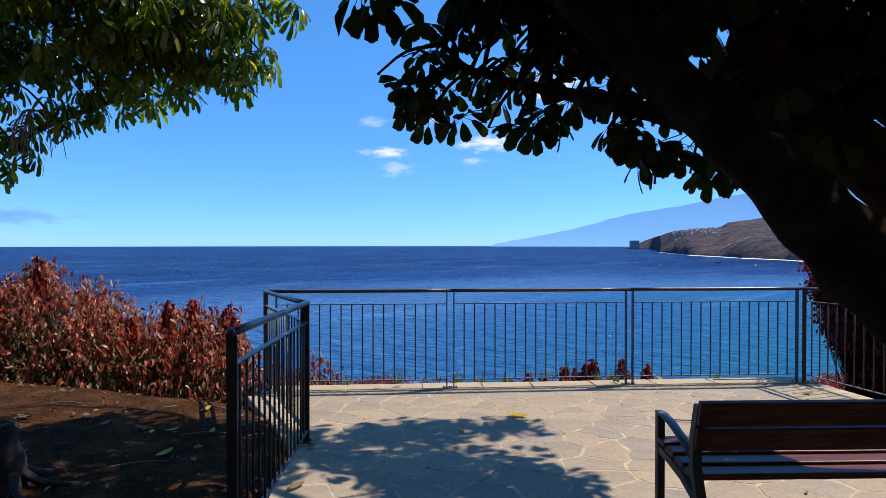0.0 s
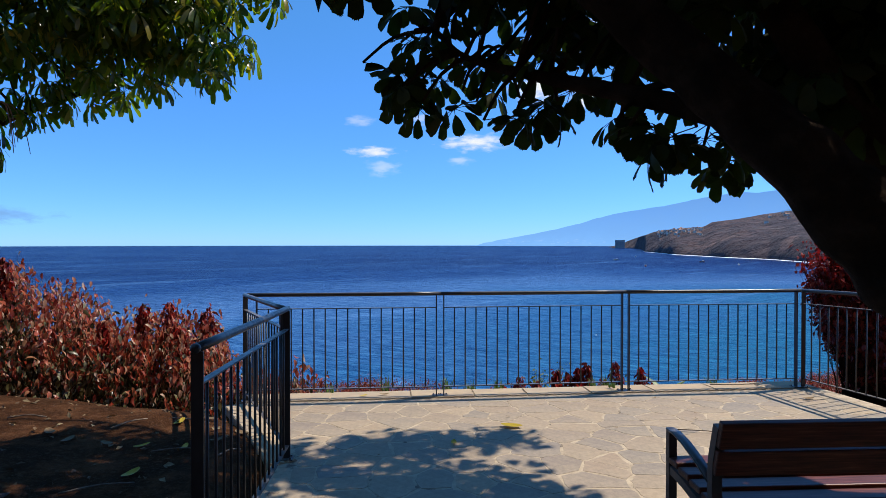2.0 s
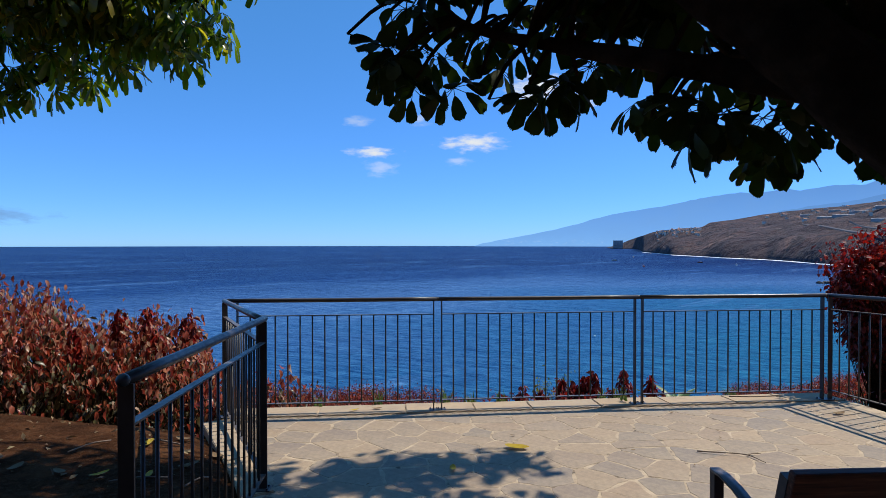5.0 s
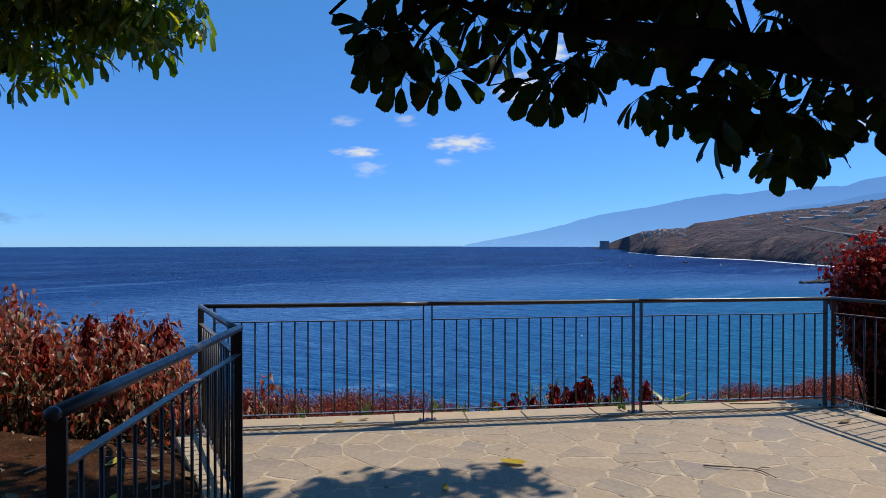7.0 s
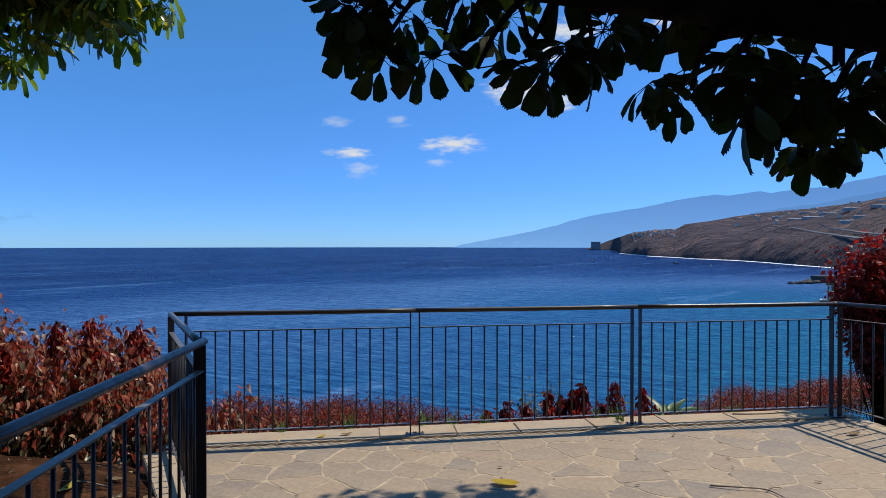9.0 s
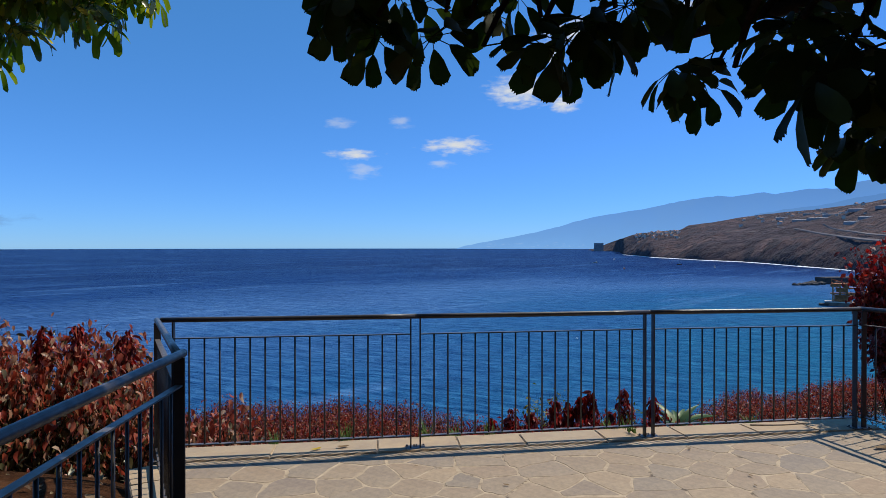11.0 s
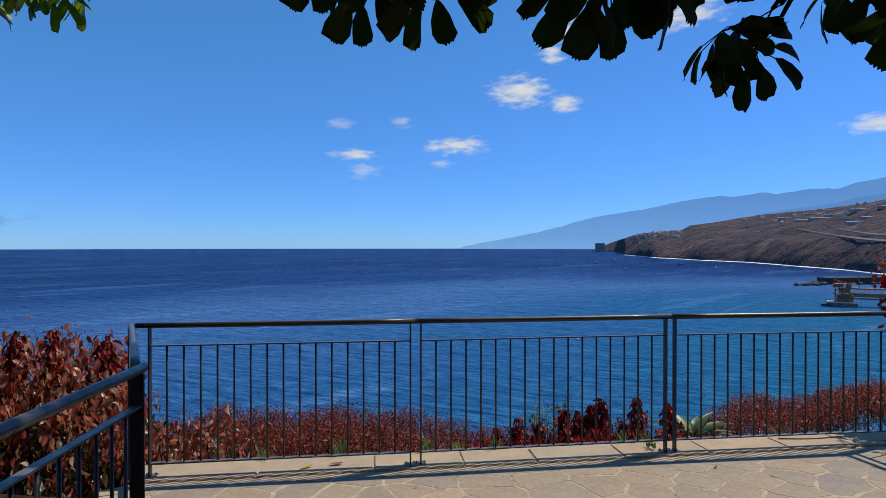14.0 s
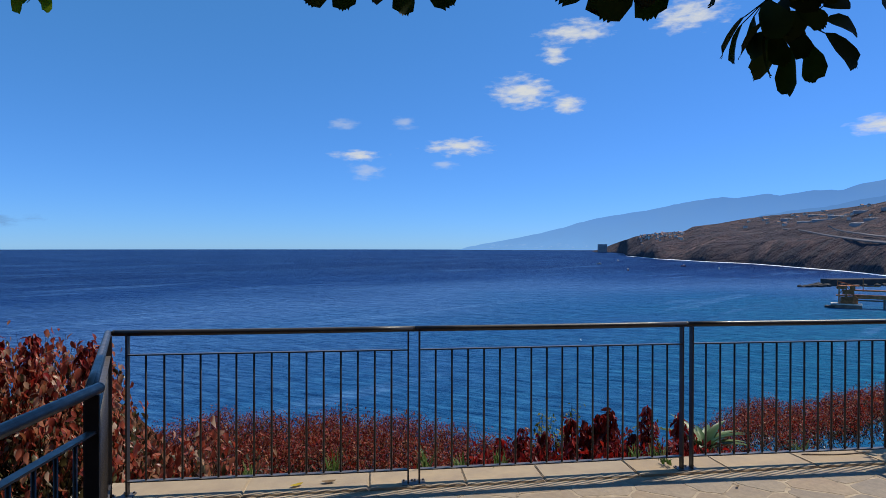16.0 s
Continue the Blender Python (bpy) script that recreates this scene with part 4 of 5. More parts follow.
def left_tree():
    g = np.random.default_rng(11)
    root = thing("umbrella_tree", (0, 0, 0), "umbrella tree with sunlit bright green compound leaves over the bank", "tree")
    trunk = [(-6.3, 5.4, -0.1), (-6.1, 5.6, 1.0), (-5.7, 5.9, 2.0), (-5.4, 6.0, 3.2), (-5.2, 6.0, 4.4)]
    low = [(-5.75, 5.9, 1.9), (-5.0, 6.25, 2.40), (-4.35, 6.5, 2.68), (-3.75, 6.5, 2.98), (-3.09, 6.45, 3.22), (-2.4, 6.3, 3.5), (-1.8, 6.0, 3.8)]
    high = [(-5.4, 6.0, 3.1), (-4.4, 5.7, 3.7), (-3.3, 5.5, 4.0), (-2.2, 5.3, 4.1), (-1.4, 5.2, 4.1)]
    limb(root, "trunk", trunk, [0.2, 0.16, 0.14, 0.12, 0.08])
    limb(root, "branch", low, [0.05, 0.042, 0.036, 0.031, 0.026, 0.02, 0.012])
    limb(root, "branch", high, [0.09, 0.07, 0.05, 0.035, 0.02])
    variants = leaf_kinds(g, 0.145, 0.050, 32, 0.19)
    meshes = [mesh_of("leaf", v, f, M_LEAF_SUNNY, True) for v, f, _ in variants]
    ends = [np.array(p) for p in [(-1.28, 5.45, 3.45), (-1.45, 5.3, 3.30), (-1.6, 5.5, 3.28), (-1.1, 5.4, 3.9), (-1.95, 5.6, 3.25), (-2.1, 5.8, 3.35), (-2.6, 6.2, 3.35), (-2.3, 6.1, 3.5), (-2.9, 6.4, 3.25),
                                  (-3.2, 6.4, 3.3), (-4.0, 6.3, 2.62), (-4.25, 6.3, 2.5), (-4.0, 6.3, 3.0), (-4.4, 6.2, 3.05), (-4.4, 6.4, 2.75), (-3.6, 6.25, 3.05), (-3.3, 6.3, 3.1), (-4.7, 6.2, 2.6)]]
    # clumps above z 4.5 are out of view, added to shade the leaves below
    for c, r, n in [((-2.0, 5.6, 3.8), (0.8, 0.5, 0.4), 26), ((-3.0, 5.8, 3.75), (0.9, 0.7, 0.45), 28), ((-4.0, 6.0, 3.6), (0.8, 0.8, 0.5), 22), ((-2.7, 6.4, 4.9), (1.1, 0.7, 0.3), 34), ((-3.6, 6.3, 4.6), (0.8, 0.6, 0.3), 22), ((-3.4, 5.2, 4.2), (1.2, 0.6, 0.3), 20), ((-4.8, 5.8, 3.6), (0.8, 1.0, 0.8), 16)]:
        ends += blob_points(g, c, np.array(r), n)
    twigs(root, ends, [trunk[2:], low[1:], high])
    poses = whorl_leaves(ends, variants, g, (5, 8), (0, 6))
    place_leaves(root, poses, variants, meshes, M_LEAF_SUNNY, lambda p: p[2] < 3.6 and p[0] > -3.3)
    return root


# ---- shrubs ----
LEAF_COARSE = (np.array([(0, 0, 0), (0.45, -0.5, 0.06), (0.45, 0, 0), (0.45, 0.5, 0.06), (1, 0, -0.12)]), np.array([(0, 1, 2), (0, 2, 3), (1, 4, 2), (2, 4, 3)]))
LEAF_FINE = (np.array([(0, 0, 0), (0.25, -0.40, 0.07), (0.27, 0, 0.0), (0.25, 0.40, 0.07), (0.6, -0.42, 0.03), (0.62, 0, -0.06), (0.6, 0.42, 0.03), (1.0, 0.03, -0.24)]),
             np.array([(0, 1, 2), (0, 2, 3), (1, 4, 5), (1, 5, 2), (2, 5, 6), (2, 6, 3), (4, 7, 5), (5, 7, 6)]))


def leaf_cloud(g, places, size, material, name, parent, droop=0.6, narrow=0.5, fine=False):
    """Many folded, curling leaves in one mesh."""
    n = len(places)
    base, tri = LEAF_FINE if fine else LEAF_COARSE
    base = base * (1, narrow, 1)
    a = g.uniform(0, 2 * math.pi, n)
    el = -droop + g.normal(0, 0.5, n)
    roll = g.normal(0, 0.6, n)
    s = size * g.uniform(0.55, 1.25, n)
    d = np.stack([np.cos(a) * np.cos(el), np.sin(a) * np.cos(el), np.sin(el)], 1)
    y0 = np.stack([-np.sin(a), np.cos(a), np.zeros(n)], 1)
    z0 = np.cross(d, y0)
    y = y0 * np.cos(roll)[:, None] + z0 * np.sin(roll)[:, None]
    z = np.cross(d, y) * g.uniform(0.6, 1.8, n)[:, None]
    P = np.asarray(places)
    V = P[:, None, :] + s[:, None, None] * (base[None, :, 0, None] * d[:, None, :] + base[None, :, 1, None] * y[:, None, :] + base[None, :, 2, None] * z[:, None, :])
    F = (tri[None] + (np.arange(n) * len(base))[:, None, None]).reshape(-1, 3)
    me = bpy.data.meshes.new(name)
    me.from_pydata(V.reshape(-1, 3).tolist(), [], F.tolist())
    me.materials.append(material)
    if fine:
        me.shade_smooth()
    ob = part(name, me, material, parent)
    ob["kind"] = "stuff"
    return ob


def shoots(g, root, base_of, tops, spread, leaf_gap, bare=0.2):
    """Stems from the ground to each top; returns leaf places along them with how high on the stem each lies."""
    bm = bmesh.new()
    places, high = [], []
    for t in tops:
        t = np.array(t)
        b = np.array(base_of(t))
        midp = (b + t) / 2 + g.normal(0, spread * 0.3, 3) * (1, 1, 0.2)
        rows = smooth_path([b, midp, t], [0.010, 0.007, 0.003], 5)
        tube(bm, [b, midp, t], [0.006, 0.004, 0.0012], 3, 3)
        L = np.linalg.norm(t - b)
        m = max(4, int(L / leaf_gap))
        for k in range(m):
            f = bare + (1.02 - bare) * (k + g.random()) / m
            q = rows[min(int(f * (len(rows) - 1)), len(rows) - 1)][0]
            places.append(np.array(q) + g.normal(0, spread * 0.16, 3))
            high.append(f)
    ob = part("stem_wood", bm, M_BARK, root)
    ob["kind"] = "stuff"
    return np.array(places), np.array(high)


def left_bush():
    g = np.random.default_rng(3)
    root = thing("shrub", (-3.4, 7.6, -0.4), "bushy copperleaf shrub with red-brown and olive drooping leaves", "shrub")
    root.location = (0, 0, 0)
    profile = [(-8.0, 1.1), (-5.6, 1.15), (-5.1, 1.30), (-4.8, 1.45), (-4.4, 1.18), (-3.9, 1.05), (-3.6, 0.75), (-3.2, 0.80), (-2.9, 0.82), (-2.65, 0.72), (-2.35, 0.75), (-2.15, 0.30), (-2.0, -0.1)]
    tops = []
    for i in range(620):
        y = g.uniform(6.9, 9.0)
        s = (y - 0.2) / 7.8
        x = g.uniform(-7.0, -2.05)
        h = table(x, profile)
        edge = min(1.0, (y - 6.6) / 0.9)
        z = -0.55 + (h + 0.55) * edge * g.uniform(0.55, 1.0) ** 0.5
        tops.append((x * s, y, z + 0.12 * (s - 1)))
    for x, y, z in [(-3.16, 8.0, 0.86), (-2.83, 8.0, 0.86), (-2.34, 8.05, 0.78), (-4.83, 8.0, 1.52), (-4.75, 7.9, 1.45), (-2.38, 8.2, 0.7), (-1.95, 7.6, 0.35), (-2.0, 7.4, 0.2)]:
        for k in range(4):
            tops.append((x + g.normal(0, 0.04), y + g.normal(0, 0.06), z - abs(g.normal(0, 0.04))))
    for i in range(26):
        x = g.uniform(-1.95, -1.2)
        tops.append((x, g.uniform(6.95, 7.5), table(x, [(-1.95, 0.1), (-1.5, -0.05), (-1.2, 0.0)]) + g.normal(0, 0.08)))
    for i in range(40):
        tops.append((g.uniform(-1.9, -0.7), g.uniform(7.0, 8.4), g.uniform(-0.5, -0.15)))
    for x, y, z in [(-1.02, 6.95, 0.30), (-1.10, 6.9, 0.22), (-1.25, 7.0, 0.12), (-1.45, 7.0, 0.1), (-1.05, 7.0, 0.15)]:
        tops += [(x + g.normal(0, 0.03), y, z - abs(g.normal(0, 0.05))) for _ in range(3)]
    places, high = shoots(g, root, lambda t: (t[0] + g.normal(0, 0.25), t[1] + g.normal(0, 0.2), ground_z(t[0], t[1]) - 0.05), tops, 0.36, 0.030, 0.12)
    pick = high + g.normal(0, 0.22, len(high)) > 0.64
    leaf_cloud(g, places[pick], 0.094, M_COPPER, "red_foliage", root, 1.1, 0.50, True)
    leaf_cloud(g, places[~pick], 0.092, M_OLIVE, "olive_foliage", root, 1.05, 0.50, True)


def hedge(x0, x1, y0, y1, profile, at, n, size, seed, label, red, low):
    """A broad hedge; the profile gives its top at the distance at, and it rises along the slope towards the terrace."""
    g = np.random.default_rng(seed)
    root = thing("hedge", (0, 0, 0), label, "hedge")
    tops = []
    for i in range(n):
        y = y0 + (y1 - y0) * g.random() ** 0.8
        x = g.uniform(x0, x1) * (0.75 + 0.25 * y / at)
        h = table(x / (y - 2.3) * (at - 2.3), profile) + (at - y) * 0.245
        h -= abs(g.normal(0, 0.07)) + (0.18 if y < at - 1.0 else 0.0) + noise.noise(Vector((x * 1.3, y * 1.3, 0))) * 0.22
        if y < y0 + 0.5:
            h -= 0.25
        tops.append((x, y, h))
    places, high = shoots(g, root, lambda t: (t[0] + g.normal(0, 0.15), t[1] + g.normal(0, 0.15), t[2] - g.uniform(0.55, 0.95)), tops, 0.46, 0.025, 0.1)
    pick = high + g.normal(0, 0.2, len(high)) > 0.42
    leaf_cloud(g, places[pick], size, red, "red_foliage", root, 0.5)
    leaf_cloud(g, places[~pick], size, low, "olive_foliage", root, 0.6)


right_tree()
left_tree()
left_bush()
hedge(-6.5, 3.8, 8.2, 14.4, [(-7, -1.9), (-3.5, -1.85), (-2.6, -1.70), (-1.4, -1.75), (-0.4, -1.66), (1.0, -1.85), (1.5, -1.95), (2.7, -2.35), (3.8, -2.5)], 14.0, 3900, 0.054, 31, "dense copper-red hedge on the slope below the terrace", M_RED, M_OLIVE)
hedge(6.8, 25.0, 13.2, 18.6, [(6.5, -5.2), (9.6, -4.0), (10.4, -3.58), (11.7, -2.94), (12.6, -3.0), (13.8, -3.1), (14.5, -2.86), (15.3, -2.76), (16.0, -2.68), (18.0, -2.5), (27.0, -2.2)], 18.0, 2900, 0.068, 32, "low red-leaved hedge on the slope beside the terrace corner", M_RED, M_OLIVE)


def bench():
    root = thing("bench", (1.43, 2.60, deck_z(2.6) + 0.026), "park bench with dark stained wooden slats and dark steel frame", "bench")
    root.rotation_euler = (0, 0, radians(-2.6))
    L = 1.80
    # the back leans towards the camera side; the seat looks out to sea (+y)
    for name, y, z, tilt, w in (("back_slat", -0.085, 0.714, 14, 0.122), ("back_slat", -0.052, 0.586, 14, 0.116)):
        bm = bmesh.new()
        box(bm, (0, 0, 0), (L, 0.034, w), Matrix.Translation((L / 2, y, z)) @ Matrix.Rotation(radians(tilt), 4, "X"), 0.006)
        part(name, bm, M_WOOD, root)
    for k in range(4):
        bm = bmesh.new()
        box(bm, (L / 2, 0.012 + k * 0.108, 0.396 + 0.012 * k), (L, 0.098, 0.032), None, 0.006)
        part("seat_slat", bm, M_WOOD, root)
    for x in (0.02, L - 0.02):
        fr = part("side_frame", bench_upright(x), M_PAINT, root)
        part("armrest", bench_arm(x), M_PAINT, fr, "", True)
        part("front_leg", bench_front(x), M_PAINT, fr)


def ribbon(pts, wide, thick, x):
    """A flat steel bar along a path in the y-z plane."""
    P = [Vector((x, y, z)) for y, z in pts]
    bm = bmesh.new()
    rows = []
    for i, p in enumerate(P):
        d = (P[min(i + 1, len(P) - 1)] - P[max(i - 1, 0)]).normalized()
        n = Vector((0, -d.z, d.y))
        rows.append([bm.verts.new(p + Vector((sx * wide / 2, 0, 0)) + n * sn * thick / 2) for sx, sn in ((-1, -1), (1, -1), (1, 1), (-1, 1))])
    for a, b in zip(rows, rows[1:]):
        for k in range(4):
            bm.faces.new((a[k], a[(k + 1) % 4], b[(k + 1) % 4], b[k]))
    bm.faces.new(list(reversed(rows[0])))
    bm.faces.new(rows[-1])
    bmesh.ops.recalc_face_normals(bm, faces=bm.faces)
    return bm


def bench_upright(x):
    return ribbon([(-0.062, 0.745), (-0.02, 0.58), (-0.015, 0.44), (-0.10, 0.2), (-0.19, -0.026)], 0.045, 0.04, x)


def bench_arm(x):
    return ribbon([(0.40, 0.578), (0.33, 0.580), (0.24, 0.566), (0.12, 0.530), (0.0, 0.480)], 0.045, 0.012, x)


def bench_front(x):
    bm = ribbon([(0.385, 0.585), (0.385, 0.30), (0.385, -0.026)], 0.04, 0.035, x)
    b2 = ribbon([(0.385, 0.385), (0.25, 0.372), (0.10, 0.345), (-0.04, 0.29)], 0.035, 0.04, x)
    me = bpy.data.meshes.new("tmp")
    b2.to_mesh(me)
    b2.free()
    bm.from_mesh(me)
    bpy.data.meshes.remove(me)
    return bm


bench()


# ---- planting beyond the railing ----
def mop_shrub(at, top, g):
    """A stem with a drooping head of long dark red leaves."""
    x, y = at
    gz = min(ground_z(x, y), top - 0.45)
    root = thing("croton_plant", (x, y, gz), "upright plant with drooping dark crimson leaves", "plant", "crimson plants below the railing")
    h = top - gz
    bm = bmesh.new()
    tube(bm, [(0, 0, 0), (0.02, 0.01, h * 0.5), (0, 0, h - 0.05)], [0.012, 0.009, 0.005], 5, 3)
    part("stem", bm, M_BARK, root)
    P = []
    for i in range(130):
        f = g.random() ** 0.8
        z = h - 0.03 - f * 0.42
        w = 0.017 + 0.042 * math.sin(min(1, f * 1.5) * 2.2)
        a = g.uniform(0, 6.283)
        P.append((w * math.cos(a) + g.normal() * 0.012, w * math.sin(a) + g.normal() * 0.012, z))
    P = np.array(P)
    d = g.random(len(P)) < 0.55
    leaf_cloud(g, P[d], 0.105, M_MAROON, "dark_foliage", root, 1.15, 0.42, True)
    leaf_cloud(g, P[~d], 0.10, M_CRIMSON, "red_foliage", root, 1.1, 0.42, True)


def low_crimson(g):
    root = thing("shrub", (0, 0, 0), "low bright crimson shrub in front of the taller plants", "shrub")
    tops = [(g.uniform(1.5, 4.1), g.uniform(7.5, 9.2), 0) for _ in range(420)]
    tops = [(x, y, -0.47 - (y - 8) * 0.22 + g.normal(0, 0.06) - abs(x - 2.9) * 0.05) for x, y, _ in tops]
    places, high = shoots(g, root, lambda t: (t[0], t[1], ground_z(t[0], t[1]) - 0.05), tops, 0.4, 0.04, 0.2)
    pick = g.random(len(places)) < 0.6
    leaf_cloud(g, places[pick], 0.10, M_CRIMSON, "red_foliage", root, 0.9, 0.4)
    leaf_cloud(g, places[~pick], 0.10, M_MAROON, "dark_foliage", root, 0.9, 0.4)


def agave(at, g):
    x, y = at
    gz = ground_z(x, y)
    root = thing("agave", (x, y, gz - 0.02), "pale green agave with long arching striped leaves", "plant")
    for i in range(20):
        a = i * 2.4 + g.normal() * 0.2
        ln = g.uniform(0.48, 0.78)
        rise = g.uniform(1.12, 1.52)
        v, f = [], []
        for k in range(8):
            u = k / 7
            r = ln * (u * math.cos(rise * (1 - 0.5 * u)))
            z = 0.10 + ln * (u * math.sin(rise) - 0.75 * u * u * (1.25 - rise * 0.5))
            w = 0.080 * (1 - u ** 3.0) * (0.55 + 0.9 * u * (1.2 - u)) + 0.001
            cx, cy = r * math.cos(a), r * math.sin(a)
            sx, sy = -math.sin(a) * w, math.cos(a) * w
            v += [(cx - sx, cy - sy, z + w * 0.5), (cx, cy, z), (cx + sx, cy + sy, z + w * 0.5)]
        for k in range(7):
            b = k * 3
            f += [(b, b + 3, b + 4, b + 1), (b + 1, b + 4, b + 5, b + 2)]
        part("leaf", mesh_of("leaf", v, f, M_AGAVE, True), M_AGAVE, root)


def weed(at, h, g, material, label, n=26, spread=0.10, kind="weed"):
    """A tuft of thin blades."""
    x, y, z = at
    root = thing(kind, (x, y, z), label, "weed", "weeds along the terrace edge")
    V, F = [], []
    for i in range(n):
        a, lean = g.uniform(0, 6.283), g.uniform(0.1, 0.8)
        ln, w = h * g.uniform(0.5, 1.1), 0.006 + 0.006 * g.random()
        o = len(V)
        bx, by = g.normal(0, spread * 0.3, 2)
        for k in range(4):
            u = k / 3
            r = ln * u * lean * (0.4 + 0.6 * u)
            zz = ln * u * (1 - 0.35 * lean * u)
            ww = w * (1 - u * 0.92)
            V += [(bx + r * math.cos(a) - math.sin(a) * ww, by + r * math.sin(a) + math.cos(a) * ww, zz), (bx + r * math.cos(a) + math.sin(a) * ww, by + r * math.sin(a) - math.cos(a) * ww, zz)]
        for k in range(3):
            F.append((o + 2 * k, o + 2 * k + 1, o + 2 * k + 3, o + 2 * k + 2))
    ob = part("grass", mesh_of("grass", V, F, material), material, root)
    ob["kind"] = "stuff"


def yellow_bush(g):
    root = thing("shrub", (0, 0, 0), "straggly yellow-green shrub among the crimson plants", "shrub")
    tops = [(g.uniform(2.35, 2.9), g.uniform(8.9, 9.3), g.uniform(-0.75, -0.28)) for _ in range(26)] + [(g.uniform(3.45, 3.85), g.uniform(8.8, 9.1), g.uniform(-0.7, -0.25)) for _ in range(16)]
    places, high = shoots(g, root, lambda t: (t[0] + g.normal(0, 0.05), t[1], ground_z(t[0], t[1]) - 0.05), tops, 0.25, 0.05, 0.35)
    leaf_cloud(g, places, 0.06, M_LIME, "foliage", root, 0.2, 0.5)


def corner_bush():
    g = np.random.default_rng(44)
    root = thing("shrub", (0, 0, 0), "tall dark maroon shrub with bright red sunlit top outside the corner", "shrub")
    tops = []
    for i in range(640):
        z = g.uniform(0.0, 1.85) if i % 2 else g.uniform(1.0, 1.85)
        left = table(z, [(0.0, 5.85), (0.6, 5.78), (0.95, 5.62), (1.1, 5.32), (1.35, 5.22), (1.6, 5.28), (1.85, 5.6)])
        x = left + abs(g.normal()) * 0.28 + g.uniform(0, 0.95) ** 2
        tops.append((x, 6.76 + g.normal() * 0.18, z))
    places, high = shoots(g, root, lambda t: (6.2 + g.normal() * 0.12, 6.9 + g.normal() * 0.12, ground_z(6.2, 6.9) - 0.1), tops, 0.24, 0.055, 0.55)
    # sunlit top painted in: higher leaves take brighter crimson, lower ones dark maroon
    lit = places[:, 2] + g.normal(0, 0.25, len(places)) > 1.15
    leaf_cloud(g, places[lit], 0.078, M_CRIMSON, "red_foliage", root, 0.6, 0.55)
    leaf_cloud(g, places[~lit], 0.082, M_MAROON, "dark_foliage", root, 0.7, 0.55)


M_AGAVE = mat("agave_leaf", leaf_build([(0.0, (0.05, 0.10, 0.035)), (0.6, (0.12, 0.19, 0.07)), (0.8, (0.30, 0.36, 0.18)), (1.0, (0.50, 0.53, 0.36))], 0.4, 0.2, by_object=True))
M_LIME = mat("lime_leaf", leaf_build([(0.0, (0.12, 0.14, 0.02)), (0.6, (0.24, 0.22, 0.03)), (1.0, (0.38, 0.31, 0.05))], 0.5, 0.4))
gp = np.random.default_rng(17)
for x, y, top in [(1.98, 8.4, -0.30), (2.54, 8.4, -0.21), (2.74, 8.45, -0.26), (2.88, 8.4, -0.18), (3.03, 8.45, -0.15), (3.27, 8.4, -0.40), (3.46, 8.4, -0.11), (3.87, 8.4, -0.20), (1.75, 8.5, -0.45), (2.3, 8.6, -0.42)]:
    mop_shrub((x, y), top, gp)
low_crimson(gp)
for x, y, top in [(-3.16, 7.95, 0.90), (-2.83, 7.95, 0.90), (-2.36, 8.0, 0.82), (-4.83, 7.9, 1.50), (-2.6, 7.7, 0.62), (-3.5, 7.6, 0.70)]:
    mop_shrub((x, y), top, gp)
agave((4.86, 9.5), gp)
yellow_bush(gp)
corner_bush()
TUFT = "small tuft of green weed at the coping edge"
for x, y, h in [(0.02, 6.66, 0.16), (0.73, 6.63, 0.15), (1.30, 6.64, 0.10), (2.62, 6.62, 0.12), (2.45, 6.64, 0.09), (-0.6, 6.65, 0.08), (3.9, 6.63, 0.08), (2.58, 6.42, 0.06), (1.0, 6.64, 0.07)]:
    weed((x, y, -0.07 if y > 6.6 else 0.005), h + (0.07 if y > 6.6 else 0), gp, M_GRASS, TUFT)


# ---- fallen leaves, sticks and litter ----
def fallen_leaf(at, ln, turn, material, label, curl=0.25, wide=0.42):
    """One curled leaf lying on the ground."""
    v, f = [], []
    for k in range(8):
        u = k / 7
        w = wide * ln / 2 * math.sin(math.pi * min(0.97, u * 0.9 + 0.06)) ** 0.8
        x = (u - 0.5) * ln
        z = 0.004 + curl * ln * (0.5 - u) ** 2
        v += [(x, -w * (1 + 0.12 * math.sin(9 * u)), z + w * 0.22), (x, -w * 0.5, z + w * 0.12), (x, 0, z), (x, w * 0.5, z + w * 0.2), (x, w * (1 + 0.12 * math.cos(8 * u)), z + w * 0.3)]
    for k in range(7):
        for j in range(4):
            a = k * 5 + j
            f.append((a, a + 5, a + 6, a + 1))
    ob = part("fallen_leaf", mesh_of("fallen_leaf", v, f, material, True), material)
    ob.location, ob.rotation_euler = at, (0, 0, turn)
    tagged(ob, label, "leaf", "fallen leaves")


def on_deck(x, y, up=0.006):
    return (x, y, deck_z(y) + up)


fallen_leaf(on_deck(1.13, 5.13), 0.19, -0.35, M_YELLOW, "large curled yellow-green leaf fallen on the paving", 0.3, 0.5)
fallen_leaf(on_deck(0.57, 4.74), 0.10, 1.4, M_YELLOW, "small yellow leaf fallen on the paving", 0.5, 0.5)
fallen_leaf(on_deck(-0.22, 6.37, 0.016), 0.09, 0.5, M_YELLOW, "pale yellow leaf fallen on the coping", 0.4)
fallen_leaf(on_deck(0.0, 6.40, 0.016), 0.10, 0.1, M_DRY, "dry brown curled leaf fallen on the coping", 0.4)
fallen_leaf(on_deck(4.45, 5.75), 0.14, 0.2, M_DRY, "pale dry leaf fallen on the paving", 0.4)
fallen_leaf(on_deck(-0.62, 3.64), 0.14, 0.9, M_DRY, "dry beige leaf fallen beside the railing", 0.3)
